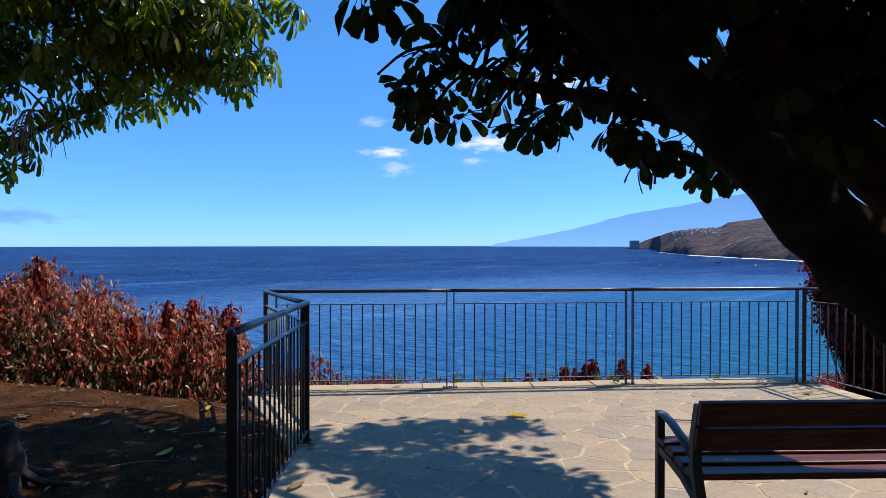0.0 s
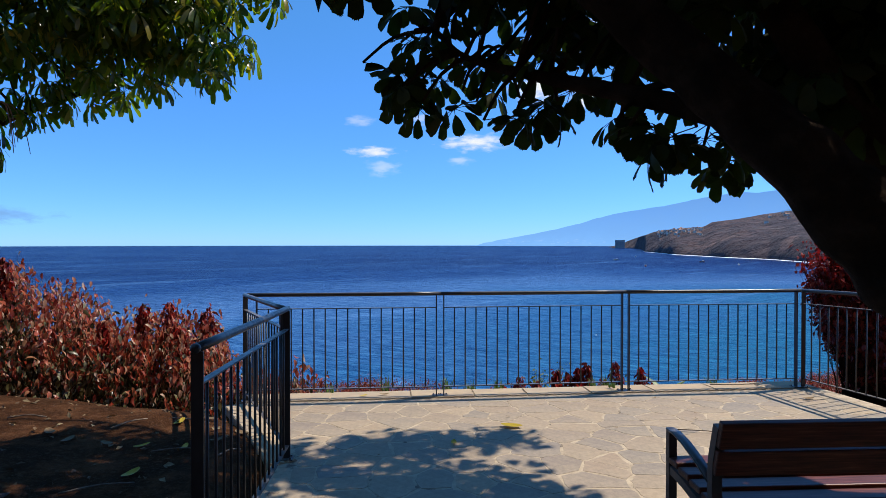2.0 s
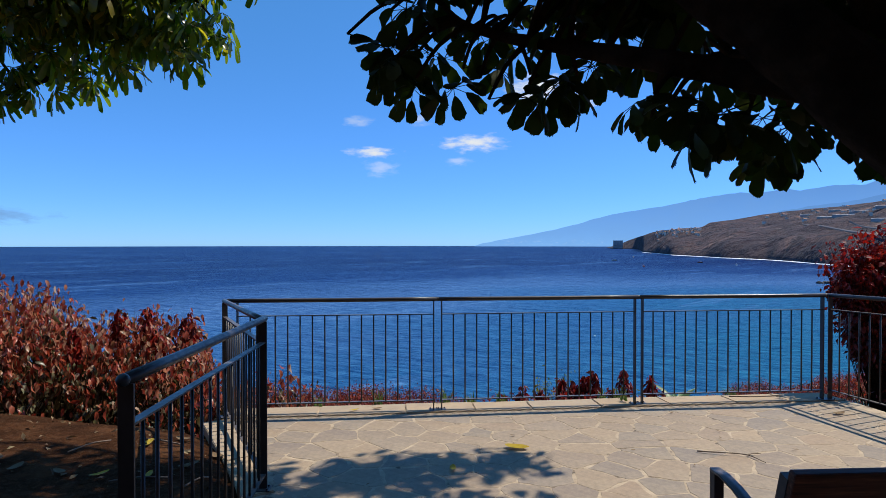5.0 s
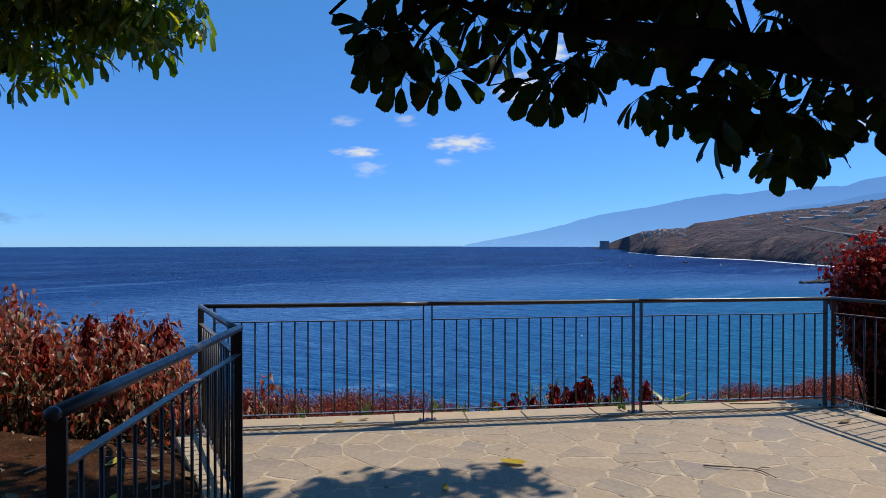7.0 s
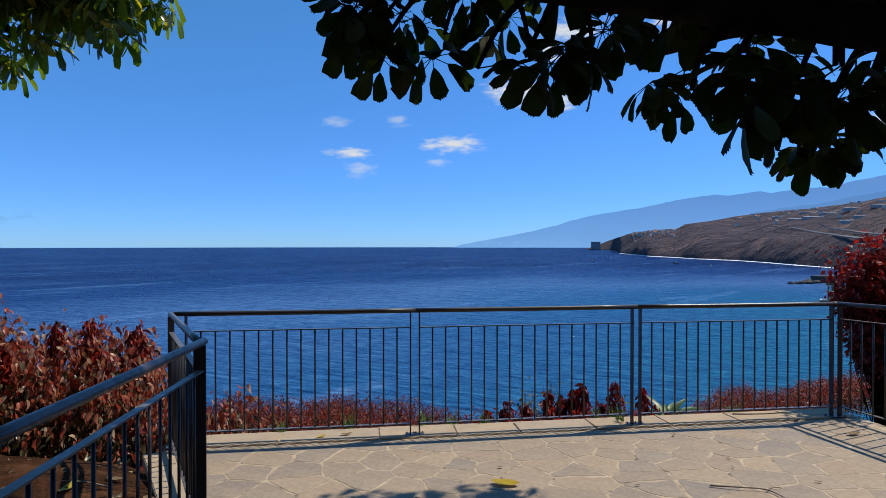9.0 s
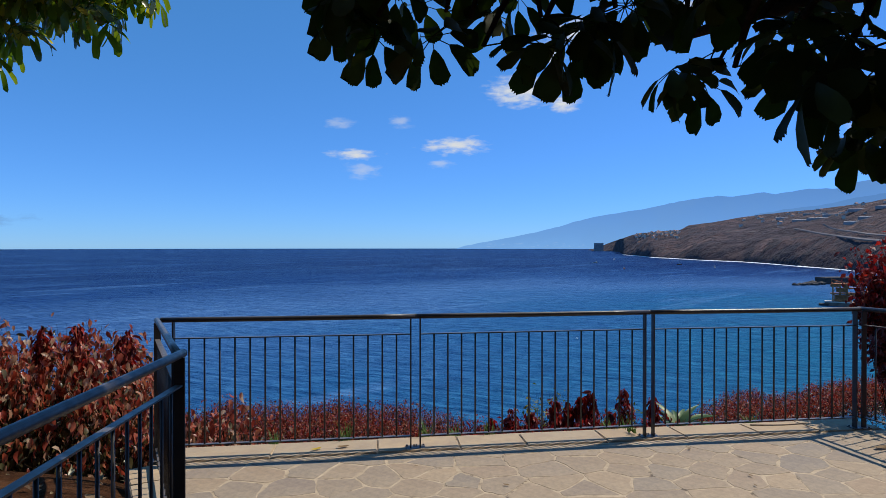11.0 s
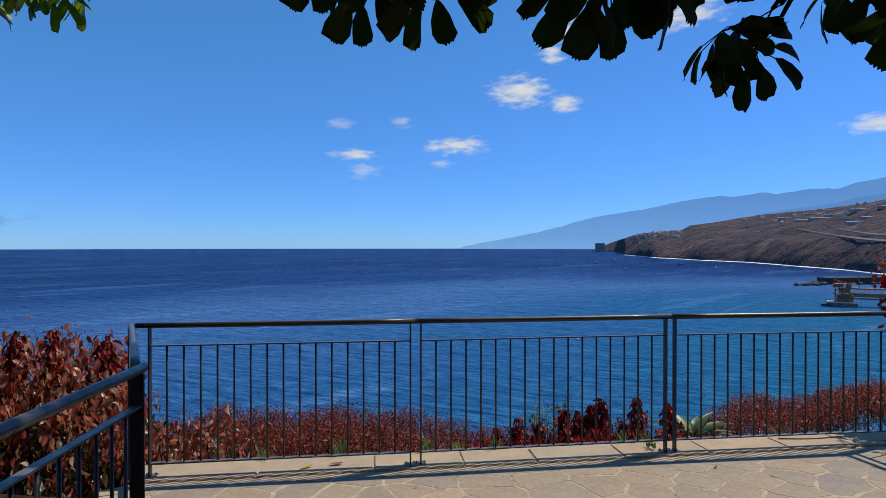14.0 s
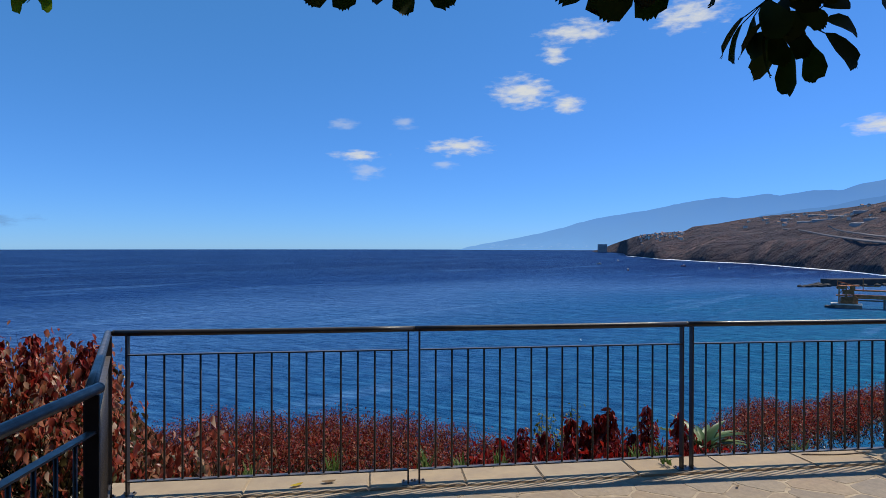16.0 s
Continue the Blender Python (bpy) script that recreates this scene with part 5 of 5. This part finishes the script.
for k in range(16):
    x, y = gp.uniform(-0.5, 4.6), gp.uniform(3.0, 6.1)
    fallen_leaf(on_deck(x, y), gp.uniform(0.025, 0.05), gp.uniform(0, 6), M_DRY, "tiny dry leaf fragment on the paving", 0.3)
for x, y in [(-1.81, 4.71), (-2.6, 4.95), (-2.38, 4.79), (-2.07, 4.73), (-1.5, 4.72), (-3.15, 4.99), (-1.65, 4.17), (-1.3, 4.9), (-1.2, 5.2), (-1.55, 5.5), (-1.75, 5.3)]:
    z = ground_z(x, y)
    fallen_leaf((x, y, z + 0.01), gp.uniform(0.11, 0.18), gp.uniform(0, 6), M_YELLOW if gp.random() < 0.5 else M_DRY, "yellowing leaf fallen on the soil bank", 0.4)


def stick(pts, r, label):
    bm = bmesh.new()
    o = Vector(pts[0])
    tube(bm, [Vector(p) - o for p in pts], [r, r * 0.8, r * 0.7, r * 0.4][:len(pts)], 6, 4, 0.2)
    ob = part("stick", bm, M_DEADWOOD, None, "", True)
    ob.location = o
    tagged(ob, label, "stick", "fallen sticks")


M_DEADWOOD = mat("dead_wood", plain((0.17, 0.13, 0.10), 0.9, 0, 20, 0.4))
stick([on_deck(2.50, 4.89, 0.012), on_deck(2.68, 4.81, 0.02), on_deck(2.83, 4.76, 0.014), on_deck(2.86, 4.60, 0.012)], 0.006, "thin dry forked twig lying on the paving")
stick([on_deck(2.83, 4.76, 0.014), on_deck(2.90, 4.79, 0.013), on_deck(2.95, 4.78, 0.012)], 0.004, "short dry twig lying on the paving")
stick([on_deck(3.80, 6.48, 0.02), on_deck(4.1, 6.44, 0.02), on_deck(4.4, 6.46, 0.02)], 0.006, "thin dry twig lying on the coping")
for x, y, a, ln in [(-2.2, 5.07, 0.9, 0.3), (-1.7, 4.6, 0.2, 0.35), (-2.9, 4.6, 2.4, 0.4), (-1.2, 4.5, 1.1, 0.25), (-3.2, 5.4, 0.1, 0.3), (-1.5, 5.3, 2.9, 0.35), (-1.9, 3.8, 0.5, 0.4)]:
    p, q = (x, y), (x + ln * math.cos(a), y + ln * math.sin(a))
    stick([(p[0], p[1], ground_z(*p) + 0.02), ((p[0] + q[0]) / 2, (p[1] + q[1]) / 2 + 0.02, ground_z((p[0] + q[0]) / 2, (p[1] + q[1]) / 2) + 0.03), (*q, ground_z(*q) + 0.02)], 0.007, "pale dry stick lying on the soil bank")


def leaf_litter():
    g = np.random.default_rng(8)
    P = []
    for i in range(420):
        x, y = g.uniform(-4.8, -0.85), g.uniform(2.2, 6.8)
        P.append((x, y, ground_z(x, y) + 0.012))
    root = thing("leaf_litter", (0, 0, 0), "scattered dry leaf litter on the soil bank", "leaf litter", kind="stuff")
    leaf_cloud(g, np.array(P), 0.065, M_DRY, "dry_leaves", root, 0.0, 0.5)


leaf_litter()


def stump():
    root = thing("tree_stump", (-2.28, 3.55, ground_z(-2.28, 3.55) - 0.03), "weathered grey tree stump with roots on the soil bank", "stump")
    g = np.random.default_rng(2)
    bm = bmesh.new()
    tube(bm, [(0, 0, -0.05), (0.01, 0, 0.18), (-0.03, 0.02, 0.32), (-0.05, 0.02, 0.40)], [0.10, 0.07, 0.055, 0.04], 14, 5, 0.35)
    part("trunk", bm, M_GREYWOOD, root, "", True)
    for k in range(5):
        a = k * 1.26 + g.normal() * 0.2
        bm = bmesh.new()
        tube(bm, [(0.05 * math.cos(a), 0.05 * math.sin(a), 0.12), (0.18 * math.cos(a), 0.18 * math.sin(a), 0.05), (0.36 * math.cos(a + 0.2), 0.36 * math.sin(a + 0.2), 0.0)], [0.035, 0.022, 0.008], 8, 4, 0.3)
        part("root", bm, M_GREYWOOD, root, "", True)


M_GREYWOOD = mat("grey_wood", plain((0.030, 0.025, 0.022), 1.0, 0, 26, 0.8))
stump()


# ---- far things on the headland and the water ----
def land_at(az, el):
    """The place on the headland that shows at that azimuth and height angle."""
    for k in range(400):
        x, y, z = land_z(az, k / 400)
        if math.degrees(math.atan2(z - 1.65, math.hypot(x, y))) >= el:
            return x, y, z
    return land_z(az, 1.0)


M_WALL = mat("white_wall", plain((0.70, 0.60, 0.54), 0.9, 0, 0.2, 0.3))
M_ROOF = mat("tile_roof", plain((0.36, 0.19, 0.13), 0.9, 0, 0.3, 0.2))
M_GLASSHOUSE = mat("greenhouse_sheet", plain((0.34, 0.32, 0.33), 0.8, 0, 0.05, 0.3))
M_ROAD = mat("pale_road", plain((0.20, 0.165, 0.155), 0.95, 0, 0.05, 0.2))
M_FOAM = mat("foam", plain((0.85, 0.87, 0.9), 0.9, 0, 0.05, 0.12))
M_CONCRETE = mat("concrete", plain((0.20, 0.135, 0.105), 0.9, 0, 0.4, 0.35))
M_RUST = mat("rusty_steel", plain((0.44, 0.155, 0.06), 0.9, 0.0, 0.5, 0.5))
M_ROCK = mat("dark_rock", plain((0.060, 0.052, 0.050), 0.95, 0, 0.3, 0.4))
M_TOWER = mat("grey_facade", plain((0.42, 0.38, 0.40), 0.7, 0, 0.1, 0.2))
M_PANE = mat("dark_pane", plain((0.34, 0.36, 0.42), 0.3, 0, 0.2, 0.2))
gf = np.random.default_rng(12)


def house(at, w, d, h, turn, group, label):
    root = thing("house", at, label, "house", group)
    root.rotation_euler = (0, 0, turn)
    bm = bmesh.new()
    box(bm, (0, 0, h / 2 - 2), (w, d, h + 4))
    part("wall", bm, M_WALL, root)
    bm = bmesh.new()
    if gf.random() < 0.6:
        v = [bm.verts.new(c) for c in ((-w / 2 - 0.4, -d / 2 - 0.4, h), (w / 2 + 0.4, -d / 2 - 0.4, h), (w / 2 + 0.4, d / 2 + 0.4, h), (-w / 2 - 0.4, d / 2 + 0.4, h), (-w / 2, 0, h + 2.2), (w / 2, 0, h + 2.2))]
        for f in ((0, 1, 5, 4), (2, 3, 4, 5), (1, 2, 5), (3, 0, 4), (3, 2, 1, 0)):
            bm.faces.new([v[i] for i in f])
        part("roof", bm, M_ROOF, root)
    else:
        box(bm, (0, 0, h + 0.25), (w + 0.5, d + 0.5, 0.5))
        part("roof", bm, M_WALL, root)
    for k in range(3):
        bm = bmesh.new()
        box(bm, ((k - 1) * w * 0.3, -d / 2 - 0.05, h * 0.5), (w * 0.14, 0.2, h * 0.3))
        part("window", bm, M_PANE, root)


for k in range(62):
    az = gf.uniform(26.6, 30.8)
    el = table(az, RIDGE) - abs(gf.normal()) * 0.28 - 0.06
    x, y, z = land_at(az, el)
    house((x, y, z), gf.uniform(4, 8), gf.uniform(4, 6), gf.uniform(1.2, 2.6), gf.uniform(0, 3), "village houses on the headland", "small pale house in the village on the headland")
for k in range(34):
    az = gf.uniform(35.5, 47.5)
    el = table(az, RIDGE) - gf.uniform(0.05, 0.95)
    x, y, z = land_at(az, el)
    house((x, y, z), gf.uniform(4, 8), gf.uniform(4, 6), gf.uniform(1.5, 2.8), gf.uniform(0, 3), "scattered houses on the slope", "small pale house scattered on the dry slope")


def greenhouse(az, el, w, d):
    x, y, z = land_at(az, el)
    root = thing("greenhouse", (x, y, z), "long low plastic-covered greenhouse on the dry slope", "greenhouse", "greenhouses on the headland")
    root.rotation_euler = (0, 0, -radians(az) + gf.normal() * 0.12)
    bm = bmesh.new()
    d *= 0.5
    box(bm, (0, 0, -2.4), (w, d, 5.0))
    part("wall", bm, M_GLASSHOUSE, root)
    bm = bmesh.new()
    n = max(2, int(w / 12))
    for k in range(n):
        x0 = -w / 2 + k * w / n
        v = [bm.verts.new(c) for c in ((x0, -d / 2, 0.15), (x0 + w / n, -d / 2, 0.15), (x0 + w / n, d / 2, 1.0), (x0, d / 2, 1.0), (x0 + w / n / 2, -d / 2, 0.5), (x0 + w / n / 2, d / 2, 1.4))]
        for f in ((0, 4, 5, 3), (4, 1, 2, 5), (0, 1, 4), (2, 3, 5)):
            bm.faces.new([v[i] for i in f])
    part("roof", bm, M_GLASSHOUSE, root)


for az, el, w, d in [(39.2, 2.45, 34, 16), (41.6, 2.75, 50, 20), (43.0, 2.62, 46, 18), (44.6, 3.0, 40, 18), (45.4, 2.35, 40, 16), (42.2, 2.35, 60, 12), (40.4, 2.2, 30, 10), (46.5, 3.2, 40, 20), (44.0, 1.95, 22, 10)]:
    greenhouse(az, el, w, d)


def ribbon_on_land(name, line, width, material, label, category):
    """A road bench cut along the slope: a strip with a pale outer wall."""
    root = thing(name, (0, 0, 0), label, category)
    P = [Vector(land_at(az, el)) for az, el in line]
    rows = smooth_path(P, [1] * len(P), 6)
    V, F, W = [], [], []
    for p, _ in rows:
        out = Vector((-p.x, -p.y, 0)).normalized() * width
        up = Vector((0, 0, width * 0.36))
        V += [p + up * 1.9 - out * 0.9, p + up * 0.8 + out * 0.6]
        W += [p + up * 0.8 + out * 0.6, p + out * 0.62]
    for k in range(len(rows) - 1):
        F.append((2 * k, 2 * k + 1, 2 * k + 3, 2 * k + 2))
    part("surface", mesh_of("surface", V, F, material), material, root)
    part("retaining_wall", mesh_of("retaining_wall", W, F, M_ROAD), M_ROAD, root)


ribbon_on_land("road", [(38.6, 1.55), (40.0, 1.35), (41.6, 0.95), (43.3, 0.62), (45.0, 0.35), (47.5, 0.1), (50, -0.1)], 4.5, M_ROAD, "pale coast road cut across the headland slope", "road")
ribbon_on_land("road", [(41.9, 1.75), (42.6, 1.35), (44.0, 1.05), (45.5, 0.8), (48, 0.6)], 3.5, M_ROAD, "pale road branch higher on the headland slope", "road")
ribbon_on_land("road", [(30.8, 0.95), (33.0, 1.0), (34.6, 1.25), (36.5, 1.2), (38.6, 1.5)], 1.4, M_ROAD, "narrow pale track along the headland", "road")


def surf():
    V, F = [], []
    g = np.random.default_rng(9)
    azs = np.linspace(25.45, 52, 420)
    for k, az in enumerate(azs):
        r = table(az, COAST)
        w = 4.0 + 7.0 * abs(noise.noise(Vector((az * 2.2, 0, 0)))) + 3.0 * max(0, noise.noise(Vector((az * 9, 3, 0))))
        w *= r / 1400
        V += [polar(az, r + 3, -24.4 + 0.09 * w * 900 / r), polar(az, r - w * 1.6, -24.95)]
        if k:
            a = 2 * k
            F.append((a - 2, a - 1, a + 1, a))
    tagged(part("surf", mesh_of("surf", V, F, M_FOAM), M_FOAM), "white surf line along the rocky shore", "surf", kind="structure")


surf()


def tower_block():
    az = 23.25
    r = 2760.0
    x, y, _ = polar(az, r, 0)
    root = thing("apartment_tower", (x, y, -24), "wide grey apartment block standing at the cape", "building")
    root.rotation_euler = (0, 0, -radians(az))
    bm = bmesh.new()
    box(bm, (0, 0, 19), (44, 18, 38))
    part("wall", bm, M_TOWER, root)
    for k in range(8):
        bm = bmesh.new()
        box(bm, (0, -9.6, 5.5 + k * 4.1), (42, 1.6, 0.9))
        part("balcony", bm, M_CONCRETE, root)
    for k in range(6):
        bm = bmesh.new()
        box(bm, (-17.5 + k * 7, -9.15, 19), (3.6, 0.5, 35))
        part("window_column", bm, M_PANE, root)
    bm = bmesh.new()
    box(bm, (0, 0, -6), (70, 40, 14))
    part("plinth", bm, M_ROCK, root)


tower_block()


def pier():
    root = thing("loading_pier", (207, 222, -25), "rusty industrial loading pier standing on a concrete caisson in the sea", "pier")
    root.rotation_euler = (0, 0, radians(-43))
    root.scale = (0.74, 0.74, 0.74)
    bm = bmesh.new()
    box(bm, (0, 0, 0.6), (15, 9, 2.8), None, 0.3)
    part("caisson", bm, M_CONCRETE, root)
    bm = bmesh.new()
    box(bm, (0, 0, 2.3), (15.4, 9.4, 0.5), None, 0.1)
    part("rim", bm, M_WALL, root, "pale painted rim")
    bm = bmesh.new()
    box(bm, (-8.0, -2, 0.2), (5, 6, 2.0), None, 0.3)
    part("landing_step", bm, M_ROCK, root)
    for x in (-3.5, 0, 3.5):
        for y in (-3, 3):
            bm = bmesh.new()
            box(bm, (x, y, 8), (0.7, 0.7, 11))
            part("column", bm, M_RUST, root)
    for x in (-3.5, 0):
        for z in (3.0, 8.5):
            for s in (1, -1):
                bm = bmesh.new()
                tube(bm, [(x + 1.75 - 1.75 * s, -3.1, z), (x + 1.75 + 1.75 * s, -3.1, z + 4.5)], [0.22, 0.22], 4, 1)
                part("brace", bm, M_RUST, root)
    for name, c, d in (("machine_house", (1.4, 0.4, 4.6), (8.5, 6, 3.6)), ("upper_house", (0.8, 0.2, 9.4), (5.4, 5, 2.6)), ("gallery", (-2.2, 0, 12.0), (5.2, 5, 1.2)),
                       ("platform", (0, 0, 7.3), (10, 8, 0.35)), ("roof_deck", (1, 0, 13.2), (10.5, 6.5, 0.35)), ("cabin", (3.0, 0, 11.6), (2.6, 3, 2.4))):
        bm = bmesh.new()
        box(bm, c, d, None, 0.05)
        part(name, bm, M_RUST, root)
    for k in range(6):
        bm = bmesh.new()
        box(bm, (-4.5 + k * 2.0, -3.9, 7.9), (0.12, 0.12, 1.1))
        part("rail_post", bm, M_RUST, root)
    for x, z0, z1 in ((-4.2, 11, 16.0), (8.0, 10, 18.0)):
        bm = bmesh.new()
        box(bm, (x, 0, (z0 + z1) / 2), (0.45, 0.45, z1 - z0))
        part("mast", bm, M_RUST, root)
    bm = bmesh.new()
    tube(bm, [(-4.5, 0, 16.0), (3, 0, 13.5), (9, 0, 13.2), (16, 0, 13.4)], [0.3, 0.3, 0.3, 0.3], 5, 1)
    part("jib", bm, M_RUST, root)
    for name, z, h, m in (("conveyor_bridge", 6.8, 2.2, M_RUST), ("pipe_bridge", 10.5, 0.8, M_RUST), ("walkway", 4.6, 0.7, M_CONCRETE)):
        bm = bmesh.new()
        box(bm, (46, 3, z), (84, 3.2, h))
        part(name, bm, m, root)
    for k in range(7):
        bm = bmesh.new()
        box(bm, (18 + k * 12, 3, 1.5), (1.0, 2.6, 10))
        part("pile", bm, M_CONCRETE, root)


pier()


def breakwater():
    g = np.random.default_rng(13)
    root = thing("breakwater", (0, 0, 0), "dark rock breakwater with a low wall running out from the shore", "breakwater")
    P = [Vector((284, 341, -25)), Vector((312, 350, -25)), Vector((350, 352, -25)), Vector((420, 345, -25)), Vector((520, 330, -25))]
    for a, b in zip(P[1:], P[2:]):
        bm = bmesh.new()
        d = b - a
        m = Matrix.Translation((a + b) / 2 + Vector((0, 0, 1.9))) @ Matrix.Rotation(math.atan2(d.y, d.x), 4, "Z")
        box(bm, (0, 0, 0), (d.length + 1, 9, 5.6), m, 0.4)
        part("wall", bm, M_ROCK, root)
    for k in range(60):
        t = g.random()
        p = P[0].lerp(P[1], t) if k < 26 else P[1].lerp(P[3], t)
        bm = bmesh.new()
        bmesh.ops.create_icosphere(bm, subdivisions=1, radius=1.0)
        for v in bm.verts:
            v.co *= g.uniform(0.7, 1.2)
        ob = part("rock", bm, M_ROCK, root)
        ob.location = (p.x + g.normal() * 2.5, p.y - 4 + g.normal() * 2, -24.6 + 1.6 * t * g.random())
        ob.scale = (g.uniform(1.5, 3), g.uniform(1.5, 3), g.uniform(0.8, 1.6))


breakwater()


def boat(az, r, ln, hull):
    x, y, _ = polar(az, r, 0)
    root = thing("boat", (x, y, -25), "small moored fishing boat on the water", "boat", "boats in the bay")
    root.rotation_euler = (0, 0, gf.uniform(0, 3))
    bm = bmesh.new()
    rows = []
    for k in range(6):
        u = k / 5
        w = ln * 0.16 * (1 - u ** 3) + 0.02
        rows.append([bm.verts.new(c) for c in ((ln * (u - 0.5), -w, 0.9 + 0.5 * u), (ln * (u - 0.5), 0, -0.3), (ln * (u - 0.5), w, 0.9 + 0.5 * u))])
    for a, b in zip(rows, rows[1:]):
        for j in range(2):
            bm.faces.new((a[j], b[j], b[j + 1], a[j + 1]))
        bm.faces.new((a[2], b[2], b[0], a[0]))
    bm.faces.new(rows[0])
    part("hull", bm, hull, root)
    bm = bmesh.new()
    box(bm, (-ln * 0.1, 0, 1.7), (ln * 0.3, ln * 0.2, 1.5), None, 0.1)
    part("cabin", bm, M_WALL, root)


M_HULL = mat("red_hull", plain((0.42, 0.10, 0.05), 0.5, 0, 1.0, 0.2))
for az, r, ln, hull in [(25.6, 660, 7, M_HULL), (22.9, 880, 8, M_WALL), (30.6, 830, 7, M_HULL), (33.6, 740, 6, M_WALL), (24.7, 1100, 9, M_WALL)]:
    boat(az, r, ln, hull)


def buoy(az, r):
    x, y, _ = polar(az, r, 0)
    bm = bmesh.new()
    bmesh.ops.create_uvsphere(bm, u_segments=12, v_segments=8, radius=0.28)
    ob = part("buoy", bm, M_FOAM, None, "", True)
    ob.location = (x, y, -24.95)
    tagged(ob, "small white round buoy floating on the sea", "buoy", "buoys")


buoy(21.0, 165)


def dry_frond():
    """A bunch of dry reddish strands hanging under the leafy branch."""
    g = np.random.default_rng(19)
    root = thing("dry_flower_stalk", (-3.72, 6.1, 2.92), "dry pinkish-brown drooping flower stalks hanging in the tree", "flower stalk")
    for k in range(16):
        a, ln = g.uniform(0, 6.283), g.uniform(0.3, 0.55)
        r = ln * g.uniform(0.3, 0.8)
        bm = bmesh.new()
        tube(bm, [(0, 0, 0.08), (r * 0.5 * math.cos(a), r * 0.5 * math.sin(a), 0.06), (r * 0.85 * math.cos(a), r * 0.85 * math.sin(a), -ln * 0.35), (r * math.cos(a), r * math.sin(a), -ln * 0.8)], [0.007, 0.006, 0.005, 0.003], 4, 3)
        part("strand", bm, M_PINKDRY, root)


M_PINKDRY = mat("dry_stalk", plain((0.36, 0.22, 0.18), 0.8, 0, 8, 0.3))
dry_frond()


# ---- paving pieces ----
DECK = build_paving()
build_coping_row((-1.50, 6.26), (4.95, 6.23), 0.0, 0.33, DECK, np.random.default_rng(4))
build_coping_row((-0.62, 4.48), (-1.42, 6.22), 0.0, 0.20, DECK, np.random.default_rng(6))
